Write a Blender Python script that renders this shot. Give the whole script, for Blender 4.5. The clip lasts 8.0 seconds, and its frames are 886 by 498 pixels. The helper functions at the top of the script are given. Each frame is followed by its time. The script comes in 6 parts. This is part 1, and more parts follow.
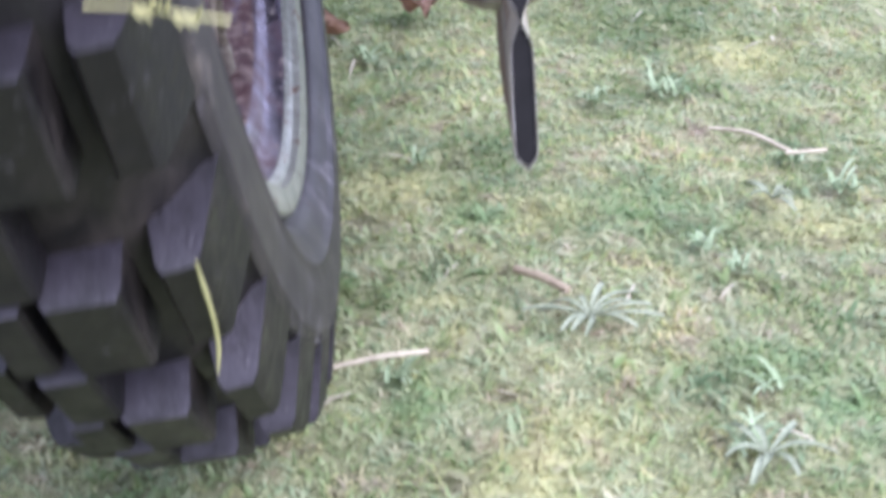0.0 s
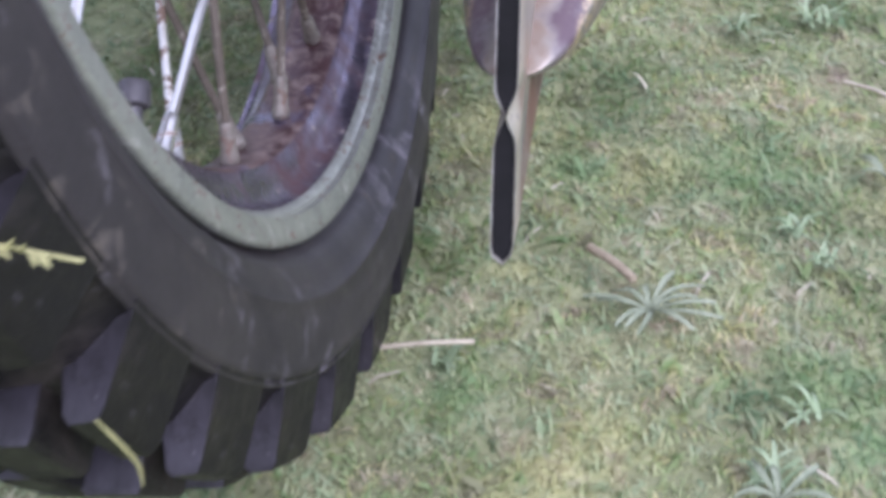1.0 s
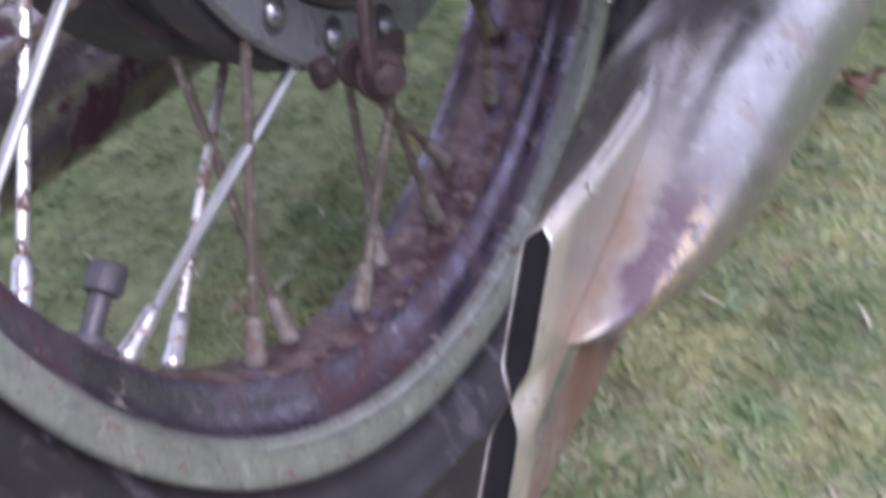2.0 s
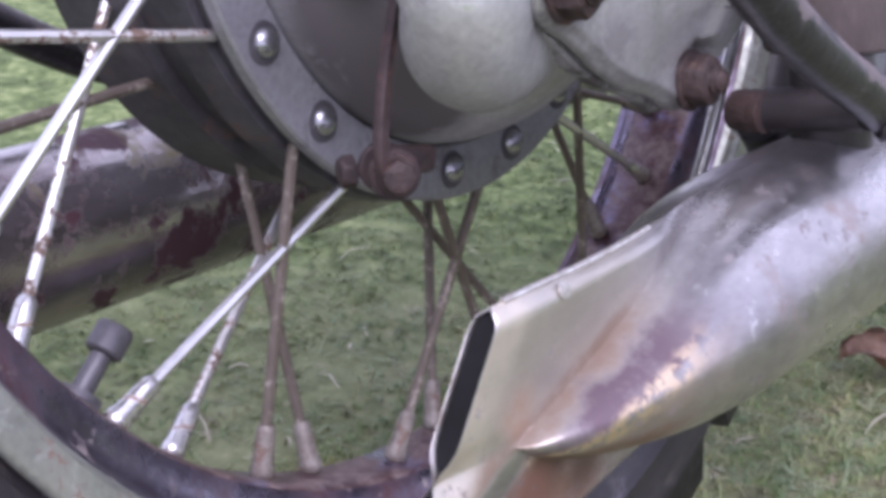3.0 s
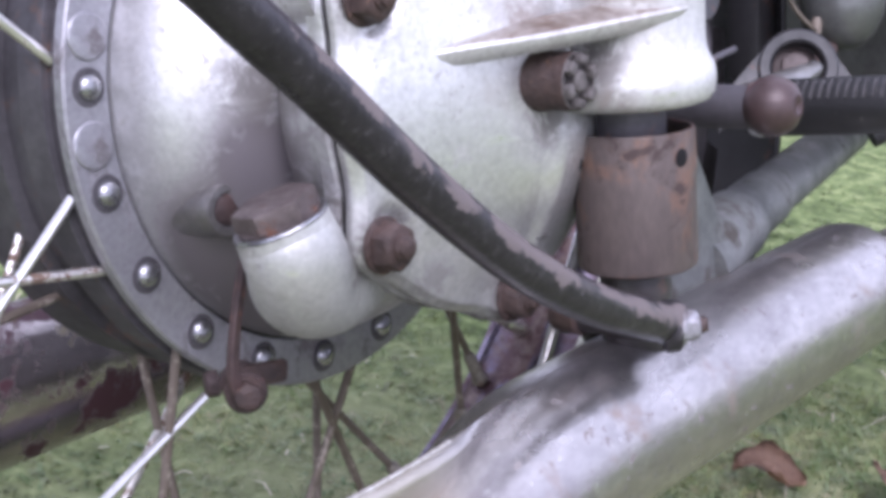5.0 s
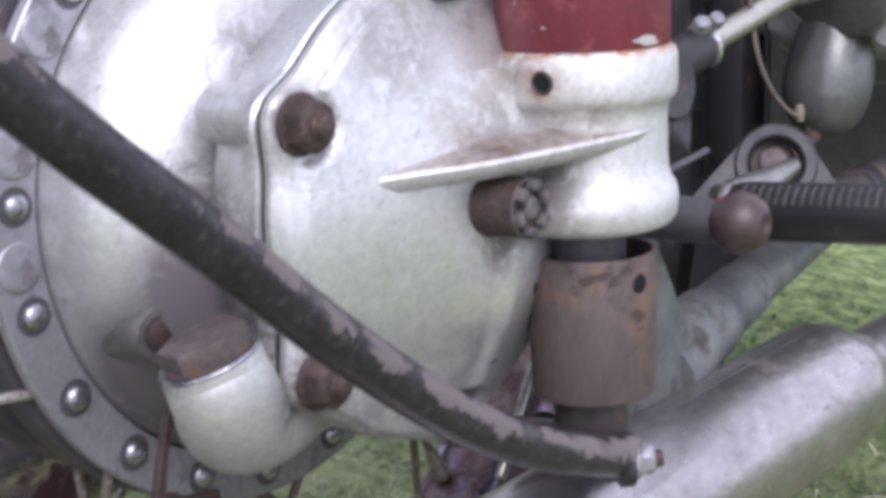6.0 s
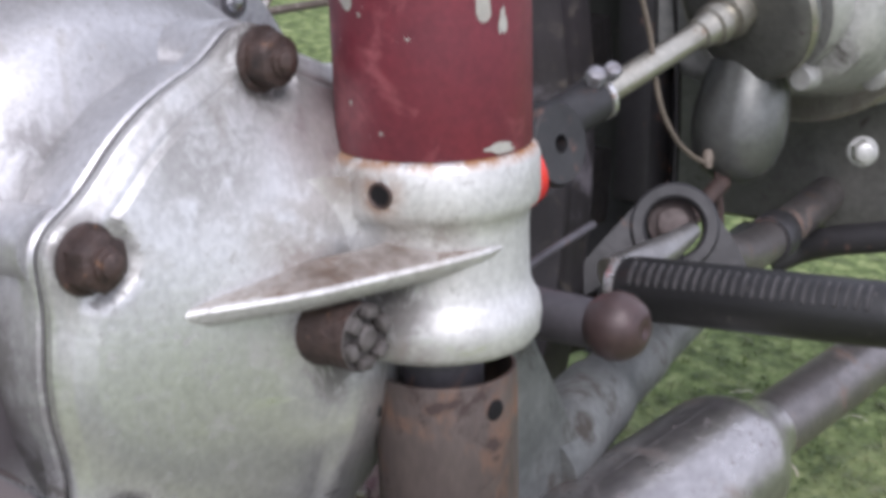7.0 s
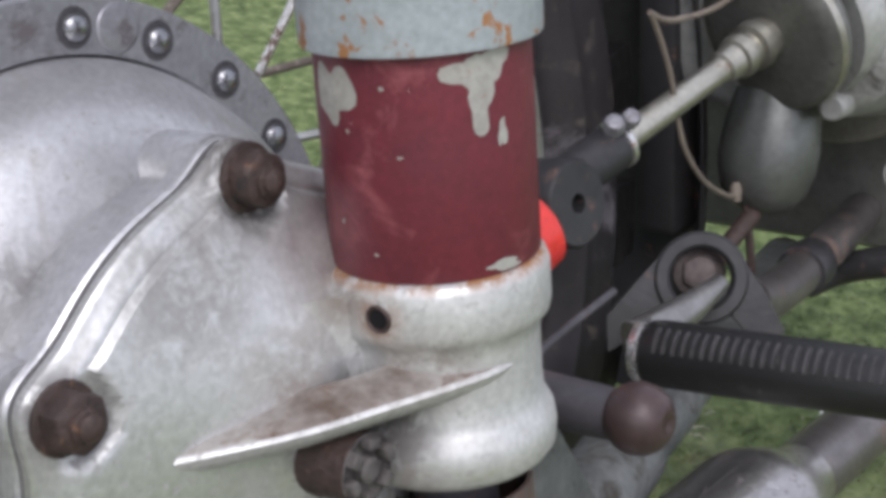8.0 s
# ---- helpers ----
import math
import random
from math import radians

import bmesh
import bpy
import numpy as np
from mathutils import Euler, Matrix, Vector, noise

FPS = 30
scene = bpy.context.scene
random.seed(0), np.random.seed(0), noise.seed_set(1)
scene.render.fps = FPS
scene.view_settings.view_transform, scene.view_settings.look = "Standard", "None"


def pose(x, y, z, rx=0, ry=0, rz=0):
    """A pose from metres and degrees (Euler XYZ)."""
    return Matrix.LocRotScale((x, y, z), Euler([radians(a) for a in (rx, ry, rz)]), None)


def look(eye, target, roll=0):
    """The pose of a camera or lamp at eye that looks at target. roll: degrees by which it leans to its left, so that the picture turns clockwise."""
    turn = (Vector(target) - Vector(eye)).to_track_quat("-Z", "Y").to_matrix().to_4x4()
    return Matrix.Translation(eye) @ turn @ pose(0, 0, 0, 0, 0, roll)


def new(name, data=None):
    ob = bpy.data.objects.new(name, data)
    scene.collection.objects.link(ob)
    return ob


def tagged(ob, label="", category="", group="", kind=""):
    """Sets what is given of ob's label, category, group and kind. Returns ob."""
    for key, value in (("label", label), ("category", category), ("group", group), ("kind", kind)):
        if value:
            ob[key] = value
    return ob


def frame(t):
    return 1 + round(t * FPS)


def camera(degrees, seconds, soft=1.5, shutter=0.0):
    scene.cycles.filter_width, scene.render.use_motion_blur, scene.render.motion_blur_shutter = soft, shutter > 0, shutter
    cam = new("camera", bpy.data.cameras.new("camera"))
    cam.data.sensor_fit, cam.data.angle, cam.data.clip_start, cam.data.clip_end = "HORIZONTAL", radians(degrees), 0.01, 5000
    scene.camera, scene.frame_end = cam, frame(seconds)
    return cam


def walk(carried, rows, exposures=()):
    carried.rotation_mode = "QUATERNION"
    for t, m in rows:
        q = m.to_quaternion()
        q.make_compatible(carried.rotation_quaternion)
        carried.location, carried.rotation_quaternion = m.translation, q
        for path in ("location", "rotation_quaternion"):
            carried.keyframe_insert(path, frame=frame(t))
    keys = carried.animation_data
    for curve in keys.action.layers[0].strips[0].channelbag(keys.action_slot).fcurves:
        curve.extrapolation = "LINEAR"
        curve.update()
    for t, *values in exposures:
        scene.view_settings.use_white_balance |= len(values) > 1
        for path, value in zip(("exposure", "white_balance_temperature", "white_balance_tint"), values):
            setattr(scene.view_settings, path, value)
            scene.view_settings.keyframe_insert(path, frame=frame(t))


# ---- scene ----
cam = camera(35.0, 8.0, soft=4.2, shutter=0.4)
PATH = [
    (0, (0.0600, -0.6026, 0.3382), (0.1261, 0.2847, -0.1182), 0.32),
    (0.5, (0.1050, -0.6110, 0.4391), (0.0947, 0.2291, -0.1032), -2.53),
    (1, (0.1534, -0.5513, 0.4369), (0.0358, 0.2364, -0.1679), -1.63),
    (1.5, (0.1913, -0.4605, 0.4175), (0.0091, 0.3109, -0.1922), -1.69),
    (2, (0.2126, -0.4137, 0.4067), (-0.1364, 0.3567, -0.1270), -0.84),
    (2.2, (0.2282, -0.3946, 0.3888), (-0.2006, 0.3746, -0.0850), -0.23),
    (3.3, (0.2958, -0.4044, 0.3580), (-0.2530, 0.3598, 0.0192), 3.53),
    (3.5, (0.3048, -0.4152, 0.3612), (-0.2469, 0.3441, 0.0160), 3.62),
    (4, (0.3308, -0.4208, 0.3904), (-0.2274, 0.3359, 0.0502), 3.36),
    (4.5, (0.3533, -0.4162, 0.4226), (-0.2049, 0.3539, 0.1140), 2.59),
    (4.7, (0.3592, -0.4191, 0.4371), (-0.1920, 0.3484, 0.1100), 2.82),
    (5.8, (0.3603, -0.3874, 0.4611), (-0.2044, 0.3771, 0.1502), 4.51),
    (6, (0.3545, -0.3769, 0.4802), (-0.2058, 0.3871, 0.1602), 4.53),
    (6.5, (0.3500, -0.3305, 0.4931), (-0.1832, 0.4413, 0.1468), 4.93),
    (7, (0.3395, -0.2972, 0.5215), (-0.1856, 0.4726, 0.1586), 5.84),
    (7.5, (0.3280, -0.2880, 0.5399), (-0.2010, 0.4779, 0.1743), 6.20),
    (8, (0.3193, -0.2573, 0.5598), (-0.2157, 0.4840, 0.1546), 3.42),
]
EXPOSURES = [(0.0, 0.97, 5450, 24), (0.5, 0.68, 5450, 24), (1.0, 0.40, 5450, 24), (1.5, 0.34, 5450, 24), (2.0, 0.29, 5600, 30), (3.5, 0.53, 5600, 31), (4.0, 0.60, 5580, 30), (4.5, 0.62, 5600, 28), (6.0, 0.33, 5820, 21), (7.0, 0.1, 6000, 17), (8.0, -0.22, 6050, 14)]
walk(cam, [(t, look(eye, target, roll)) for t, eye, target, roll in PATH], EXPOSURES)

# ---- light: an overcast sky, soft sun from behind the bike and above ----
SUN_EL, SUN_ROT = radians(50), radians(140)
world = bpy.data.worlds.new("overcast_sky")
scene.world = world
world.use_nodes = True
wn, wl = world.node_tree.nodes, world.node_tree.links
sky = wn.new("ShaderNodeTexSky")
sky.sky_type, sky.sun_disc, sky.sun_elevation, sky.sun_rotation = "NISHITA", False, SUN_EL, SUN_ROT
sky.dust_density, sky.air_density = 5.0, 1.0
grey = wn.new("ShaderNodeMix")
grey.data_type = "RGBA"
grey.inputs["Factor"].default_value = 0.75
grey.inputs["B"].default_value = (8.0, 8.1, 8.6, 1)
wl.new(sky.outputs["Color"], grey.inputs["A"])
wl.new(grey.outputs["Result"], wn["Background"].inputs["Color"])
wn["Background"].inputs["Strength"].default_value = 0.17
sun = new("sun", bpy.data.lights.new("sun", "SUN"))
sun.data.energy, sun.data.angle, sun.data.color = 2.2, radians(32), (1.0, 0.97, 0.93)
sun.matrix_world = look((0, 0, 5), (-math.sin(SUN_ROT) * math.cos(SUN_EL), -math.cos(SUN_ROT) * math.cos(SUN_EL), 5 - math.sin(SUN_EL)))

# ---- materials ----
def ramp(nt, src, stops):
    r = nt.nodes.new("ShaderNodeValToRGB")
    while len(r.color_ramp.elements) < len(stops):
        r.color_ramp.elements.new(0.5)
    for el, (at, col) in zip(r.color_ramp.elements, stops):
        el.position = at
        el.color = (*col, 1) if len(col) == 3 else col
    nt.links.new(src, r.inputs["Fac"])
    return r.outputs["Color"]


def tex(nt, scale, detail=5, rough=0.6, coord=None, stretch=None, distort=0.0):
    n = nt.nodes.new("ShaderNodeTexNoise")
    n.inputs["Scale"].default_value, n.inputs["Detail"].default_value = scale, detail
    n.inputs["Roughness"].default_value, n.inputs["Distortion"].default_value = rough, distort
    src = coord
    if stretch:
        mp = nt.nodes.new("ShaderNodeMapping")
        mp.inputs["Scale"].default_value = stretch
        nt.links.new(coord, mp.inputs["Vector"])
        src = mp.outputs["Vector"]
    nt.links.new(src, n.inputs["Vector"])
    return n.outputs["Fac"]


def blend(nt, fac, a, b):
    m = nt.nodes.new("ShaderNodeMix")
    m.data_type = "RGBA"
    for key, v in (("Factor", fac), ("A", a), ("B", b)):
        sock = [s for s in m.inputs if s.name == key and (s.type == "VALUE" if key == "Factor" else s.type == "RGBA")][0]
        if isinstance(v, (tuple, list)):
            sock.default_value = (*v, 1)
        elif isinstance(v, (int, float)):
            sock.default_value = v
        else:
            nt.links.new(v, sock)
    return [s for s in m.outputs if s.type == "RGBA"][0]


def worn(name, base, dark, scale=40.0, rough=(0.4, 0.7), metal=0.0, spots=None, stains=None, bump=0.15, bump_scale=400.0,
         stretch=None, variety=0.0, coat=0.0, spec=0.5):
    """A worn surface: two-tone mottling, fine grain, patches (colour, scale, from, to, roughness, metal) and stains of the same form."""
    m = bpy.data.materials.new(name)
    m.use_nodes = True
    nt = m.node_tree
    bsdf = nt.nodes["Principled BSDF"]
    co = nt.nodes.new("ShaderNodeTexCoord").outputs["Object"]
    big = tex(nt, scale, 6, 0.65, co, stretch)
    fine = tex(nt, bump_scale, 4, 0.6, co, stretch)
    col = ramp(nt, big, [(0.3, dark), (0.68, base)])
    grain = ramp(nt, fine, [(0.25, (0.72, 0.72, 0.72)), (0.7, (1.08, 1.08, 1.08))])
    mul = nt.nodes.new("ShaderNodeMix")
    mul.data_type, mul.blend_type = "RGBA", "MULTIPLY"
    mul.inputs[0].default_value = 0.8
    nt.links.new(col, mul.inputs[6])
    nt.links.new(grain, mul.inputs[7])
    col = mul.outputs[2]
    ro = ramp(nt, big, [(0.3, (rough[1],) * 3), (0.7, (rough[0],) * 3)])
    me = (metal,) * 3
    for n, patch in enumerate([p for p in (spots, stains) if p]):
        pc, ps, lo, hi, pr, pm = patch
        off = nt.nodes.new("ShaderNodeMapping")
        off.inputs["Location"].default_value = (3.7 * (n + 1), 1.3, 2.1 * (n + 1))
        nt.links.new(co, off.inputs["Vector"])
        mask = ramp(nt, tex(nt, ps, 7, 0.7, off.outputs["Vector"], None, 0.4), [(lo, (0, 0, 0)), (hi, (1, 1, 1))])
        col = blend(nt, mask, col, pc)
        ro = blend(nt, mask, ro, (pr,) * 3)
        me = blend(nt, mask, me, (pm,) * 3)
    if variety:
        info = nt.nodes.new("ShaderNodeObjectInfo")
        v = ramp(nt, info.outputs["Random"], [(0.0, (1 - variety,) * 3), (1.0, (1 + variety * 0.6,) * 3)])
        mv = nt.nodes.new("ShaderNodeMix")
        mv.data_type, mv.blend_type = "RGBA", "MULTIPLY"
        mv.inputs[0].default_value = 1.0
        nt.links.new(col, mv.inputs[6])
        nt.links.new(v, mv.inputs[7])
        col = mv.outputs[2]
    nt.links.new(col, bsdf.inputs["Base Color"])
    nt.links.new(ro, bsdf.inputs["Roughness"])
    if isinstance(me, tuple):
        bsdf.inputs["Metallic"].default_value = metal
    else:
        nt.links.new(me, bsdf.inputs["Metallic"])
    bsdf.inputs["Specular IOR Level"].default_value = spec
    bsdf.inputs["Coat Weight"].default_value = coat
    bsdf.inputs["Coat Roughness"].default_value = 0.25
    b = nt.nodes.new("ShaderNodeBump")
    b.inputs["Strength"].default_value, b.inputs["Distance"].default_value = bump, 0.0012
    add = nt.nodes.new("ShaderNodeMath")
    nt.links.new(fine, add.inputs[0])
    nt.links.new(big, add.inputs[1])
    nt.links.new(add.outputs[0], b.inputs["Height"])
    nt.links.new(b.outputs["Normal"], bsdf.inputs["Normal"])
    return m


M_RUBBER = worn("tyre_rubber", (0.040, 0.034, 0.037), (0.021, 0.018, 0.020), 18, (0.38, 0.60), 0, ((0.15, 0.135, 0.150), 26, 0.55, 0.68, 0.6, 0), ((0.085, 0.072, 0.06), 60, 0.58, 0.70, 0.8, 0), 0.14, 600, spec=0.42)
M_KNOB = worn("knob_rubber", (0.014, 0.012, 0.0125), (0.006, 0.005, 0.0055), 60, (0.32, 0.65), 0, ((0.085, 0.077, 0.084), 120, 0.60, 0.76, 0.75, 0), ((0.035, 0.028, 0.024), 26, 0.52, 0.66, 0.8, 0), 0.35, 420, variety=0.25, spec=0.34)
# same rubber, with the sky's violet sheen put into its colour
M_KNOB_SKYLIT = worn("skylit_rubber", (0.050, 0.044, 0.056), (0.014, 0.012, 0.015), 70, (0.42, 0.65), 0, ((0.010, 0.009, 0.010), 50, 0.49, 0.60, 0.6, 0), ((0.16, 0.147, 0.16), 150, 0.60, 0.76, 0.6, 0), 0.35, 420, variety=0.45, spec=0.35, stretch=(1, 1, 0.5))
M_RIM = worn("rim_painted", (0.42, 0.43, 0.38), (0.27, 0.28, 0.245), 45, (0.30, 0.48), 0.55, ((0.17, 0.11, 0.08), 150, 0.57, 0.64, 0.8, 0), ((0.56, 0.56, 0.53), 80, 0.58, 0.68, 0.35, 0.6), 0.25, 300)
M_RIM_WELL = worn("rim_well_rust", (0.125, 0.062, 0.062), (0.062, 0.034, 0.040), 26, (0.30, 0.55), 0.4, ((0.27, 0.21, 0.19), 120, 0.45, 0.68, 0.85, 0), ((0.16, 0.15, 0.24), 17, 0.53, 0.63, 0.22, 0.85), 0.5, 260)
M_CHROME = worn("bright_spoke_steel", (0.8, 0.79, 0.78), (0.55, 0.53, 0.52), 90, (0.2, 0.4), 0.9, ((0.22, 0.13, 0.09), 210, 0.57, 0.64, 0.85, 0), None, 0.15, 500)
M_ALLOY_DULL = worn("dull_alloy_drum", (0.40, 0.395, 0.42), (0.27, 0.265, 0.285), 24, (0.36, 0.58), 0.65, ((0.14, 0.125, 0.13), 55, 0.54, 0.66, 0.75, 0.3), ((0.6, 0.6, 0.62), 160, 0.64, 0.7, 0.3, 0.9), 0.25, 380)
M_NIPPLE_DULL = worn("dull_nipple", (0.34, 0.31, 0.28), (0.18, 0.15, 0.13), 160, (0.45, 0.7), 0.5, ((0.16, 0.10, 0.075), 200, 0.52, 0.62, 0.8, 0), None, 0.3, 500)
M_STEEL_DARK = worn("dark_steel", (0.115, 0.108, 0.118), (0.055, 0.05, 0.056), 30, (0.45, 0.65), 0.4, ((0.13, 0.08, 0.065), 60, 0.58, 0.68, 0.8, 0), None, 0.2, 300)
M_RUST = worn("rusty_steel", (0.082, 0.052, 0.044), (0.034, 0.024, 0.022), 110, (0.42, 0.75), 0.25, ((0.17, 0.088, 0.048), 150, 0.62, 0.70, 0.85, 0), ((0.022, 0.017, 0.016), 90, 0.58, 0.67, 0.8, 0), 0.8, 360)
M_RUST_DARK = worn("dark_rust", (0.074, 0.046, 0.042), (0.028, 0.020, 0.020), 80, (0.45, 0.8), 0.2, ((0.15, 0.065, 0.05), 110, 0.6, 0.7, 0.85, 0), None, 0.5, 420)
M_BARE = worn("bare_primer", (0.46, 0.45, 0.41), (0.36, 0.34, 0.30), 80, (0.5, 0.7), 0.3, ((0.30, 0.17, 0.10), 140, 0.62, 0.7, 0.8, 0), None, 0.2, 400)
M_TUBE = worn("brown_black_paint", (0.044, 0.037, 0.037), (0.022, 0.019, 0.020), 40, (0.35, 0.55), 0.1, ((0.15, 0.075, 0.055), 50, 0.60, 0.7, 0.7, 0), None, 0.2, 300)
M_RUST_CUP = worn("rusted_cup", (0.112, 0.088, 0.079), (0.062, 0.047, 0.044), 30, (0.42, 0.7), 0.25, ((0.165, 0.085, 0.050), 26, 0.52, 0.68, 0.75, 0), ((0.040, 0.025, 0.022), 55, 0.55, 0.64, 0.8, 0), 0.3, 350, stretch=(1, 1, 0.4))
M_RED = worn("red_paint_chipped", (0.165, 0.024, 0.036), (0.115, 0.017, 0.027), 45, (0.36, 0.6), 0, ((0.27, 0.075, 0.085), 36, 0.58, 0.72, 0.6, 0), ((0.42, 0.36, 0.33), 230, 0.70, 0.73, 0.6, 0), 0.12, 420)
M_GREY_PAINT = worn("grey_paint_rusty", (0.45, 0.49, 0.51), (0.35, 0.39, 0.41), 30, (0.4, 0.55), 0.1, ((0.36, 0.17, 0.07), 85, 0.57, 0.62, 0.8, 0), None, 0.15, 400)
M_GRIP = worn("black_grip_rubber", (0.014, 0.0135, 0.014), (0.007, 0.007, 0.0075), 40, (0.4, 0.65), 0, ((0.09, 0.08, 0.075), 90, 0.62, 0.7, 0.8, 0), None, 0.2, 400)
M_RIB = worn("scuffed_grip_rubber", (0.075, 0.071, 0.072), (0.022, 0.021, 0.022), 120, (0.4, 0.65), 0, None, None, 0.2, 400)
M_CRUST = worn("nut_face_crust", (0.15, 0.135, 0.128), (0.035, 0.029, 0.027), 130, (0.6, 0.8), 0.1, None, None, 0.5, 500)
M_SOOT_GAP = worn("soot_gap_black", (0.012, 0.011, 0.012), (0.008, 0.008, 0.008), 60, (0.8, 0.9), 0, None, None, 0.1, 300, spec=0.2)
M_REFLECTOR = worn("red_reflector", (0.75, 0.05, 0.04), (0.65, 0.04, 0.03), 40, (0.25, 0.35), 0, None, None, 0.05, 300)
M_RUBY_DIRT = worn("brown_dirt_film", (0.46, 0.44, 0.41), (0.15, 0.11, 0.085), 50, (0.45, 0.75), 0.5, ((0.13, 0.085, 0.06), 70, 0.52, 0.66, 0.8, 0), None, 0.2, 300)


def spoke_finish(name, base, fleck, low, high, rough, metal):
    """Spoke steel with flecks of rust, laid differently on each spoke; the mesh is one unit long."""
    m = bpy.data.materials.new(name)
    m.use_nodes = True
    nt = m.node_tree
    b = nt.nodes["Principled BSDF"]
    co = nt.nodes.new("ShaderNodeTexCoord").outputs["Object"]
    info = nt.nodes.new("ShaderNodeObjectInfo")
    shift = nt.nodes.new("ShaderNodeVectorMath")
    shift.operation = "ADD"
    far = nt.nodes.new("ShaderNodeVectorMath")
    far.operation = "SCALE"
    far.inputs[0].default_value = (0.0, 0.0, 40.0)
    nt.links.new(info.outputs["Random"], far.inputs["Scale"])
    nt.links.new(co, shift.inputs[0])
    nt.links.new(far.outputs["Vector"], shift.inputs[1])
    n = tex(nt, 1.0, 5, 0.6, shift.outputs["Vector"], (420, 420, 44))
    wide = tex(nt, 1.0, 3, 0.5, shift.outputs["Vector"], (90, 90, 9))
    add = nt.nodes.new("ShaderNodeMath")
    add.operation = "MULTIPLY_ADD"
    add.inputs[1].default_value = 0.5
    nt.links.new(wide, add.inputs[0])
    nt.links.new(multiply(nt, n, 0.5), add.inputs[2])
    mask = ramp(nt, add.outputs[0], [(low, (0, 0, 0)), (high, (1, 1, 1))])
    tone = ramp(nt, wide, [(0.3, tuple(c * 0.75 for c in base)), (0.7, base)])
    nt.links.new(blend(nt, mask, tone, fleck), b.inputs["Base Color"])
    nt.links.new(blend(nt, mask, (rough,) * 3, (0.8, 0.8, 0.8)), b.inputs["Roughness"])
    nt.links.new(blend(nt, mask, (metal,) * 3, (0.1, 0.1, 0.1)), b.inputs["Metallic"])
    return m


def spot_mask(nt, co, at, reach, grain=None):
    """White near a place, fading out at its reach, broken up by a grain."""
    off = nt.nodes.new("ShaderNodeVectorMath")
    off.operation = "DISTANCE"
    off.inputs[1].default_value = at
    nt.links.new(co, off.inputs[0])
    mr = nt.nodes.new("ShaderNodeMapRange")
    mr.interpolation_type = "SMOOTHSTEP"
    mr.inputs["From Min"].default_value, mr.inputs["From Max"].default_value = reach, reach * 0.25
    nt.links.new(off.outputs["Value"], mr.inputs["Value"])
    return multiply(nt, mr.outputs["Result"], grain) if grain else mr.outputs["Result"]


def multiply(nt, a, b):
    m = nt.nodes.new("ShaderNodeMath")
    m.operation = "MULTIPLY"
    for sock, v in zip(m.inputs, (a, b)):
        if isinstance(v, (int, float)):
            sock.default_value = v
        else:
            nt.links.new(v, sock)
    return m.outputs[0]


def layer(m, mask, colour, rough=None, metal=None):
    """Lays a film of dirt, rust or bare metal over a material where the mask is white."""
    nt = m.node_tree
    b = nt.nodes["Principled BSDF"]
    for name, v in (("Base Color", colour), ("Roughness", rough), ("Metallic", metal)):
        if v is None:
            continue
        sock = b.inputs[name]
        old = sock.links[0].from_socket if sock.links else (tuple(sock.default_value)[:3] if name == "Base Color" else (sock.default_value,) * 3)
        nt.links.new(blend(nt, mask, old, (v,) * 3 if isinstance(v, (int, float)) else v), sock)


def alloy(name, spots=(), base=(0.77, 0.765, 0.755), dark=(0.52, 0.515, 0.50), rough=(0.27, 0.44), metal=0.82):
    """Old cast alloy: cloudy, pitted, with grey smears, and dirt and painted shade round given places (place, reach,
    colour, strength).
    """
    m = worn(name, base, dark, 20, rough, metal, ((0.36, 0.345, 0.32), 30, 0.56, 0.76, 0.6, 0.45), None, 0.10, 420)
    nt = m.node_tree
    co = nt.nodes.new("ShaderNodeTexCoord").outputs["Object"]
    pits = ramp(nt, tex(nt, 300, 3, 0.6, co), [(0.58, (0, 0, 0)), (0.70, (0.55, 0.55, 0.55))])
    patch = ramp(nt, tex(nt, 28, 4, 0.6, co), [(0.43, (0, 0, 0)), (0.58, (1, 1, 1))])
    layer(m, multiply(nt, pits, patch), (0.22, 0.20, 0.18), 0.7, 0.3)
    smear = ramp(nt, tex(nt, 60, 6, 0.7, co, (0.35, 1.0, 0.35), 0.6), [(0.58, (0, 0, 0)), (0.72, (0.7, 0.7, 0.7))])
    layer(m, smear, (0.34, 0.32, 0.30), 0.6, 0.5)
    scratch = ramp(nt, tex(nt, 45, 4, 0.6, co, (1, 0.12, 1.6)), [(0.64, (0, 0, 0)), (0.70, (0.8, 0.8, 0.8))])
    layer(m, scratch, (0.84, 0.84, 0.83), 0.22, 0.95)
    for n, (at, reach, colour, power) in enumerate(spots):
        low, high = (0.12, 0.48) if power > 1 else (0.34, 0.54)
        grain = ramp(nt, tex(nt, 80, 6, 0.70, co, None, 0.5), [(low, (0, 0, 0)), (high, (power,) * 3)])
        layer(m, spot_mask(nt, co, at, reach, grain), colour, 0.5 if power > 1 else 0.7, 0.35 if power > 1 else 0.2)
    return m


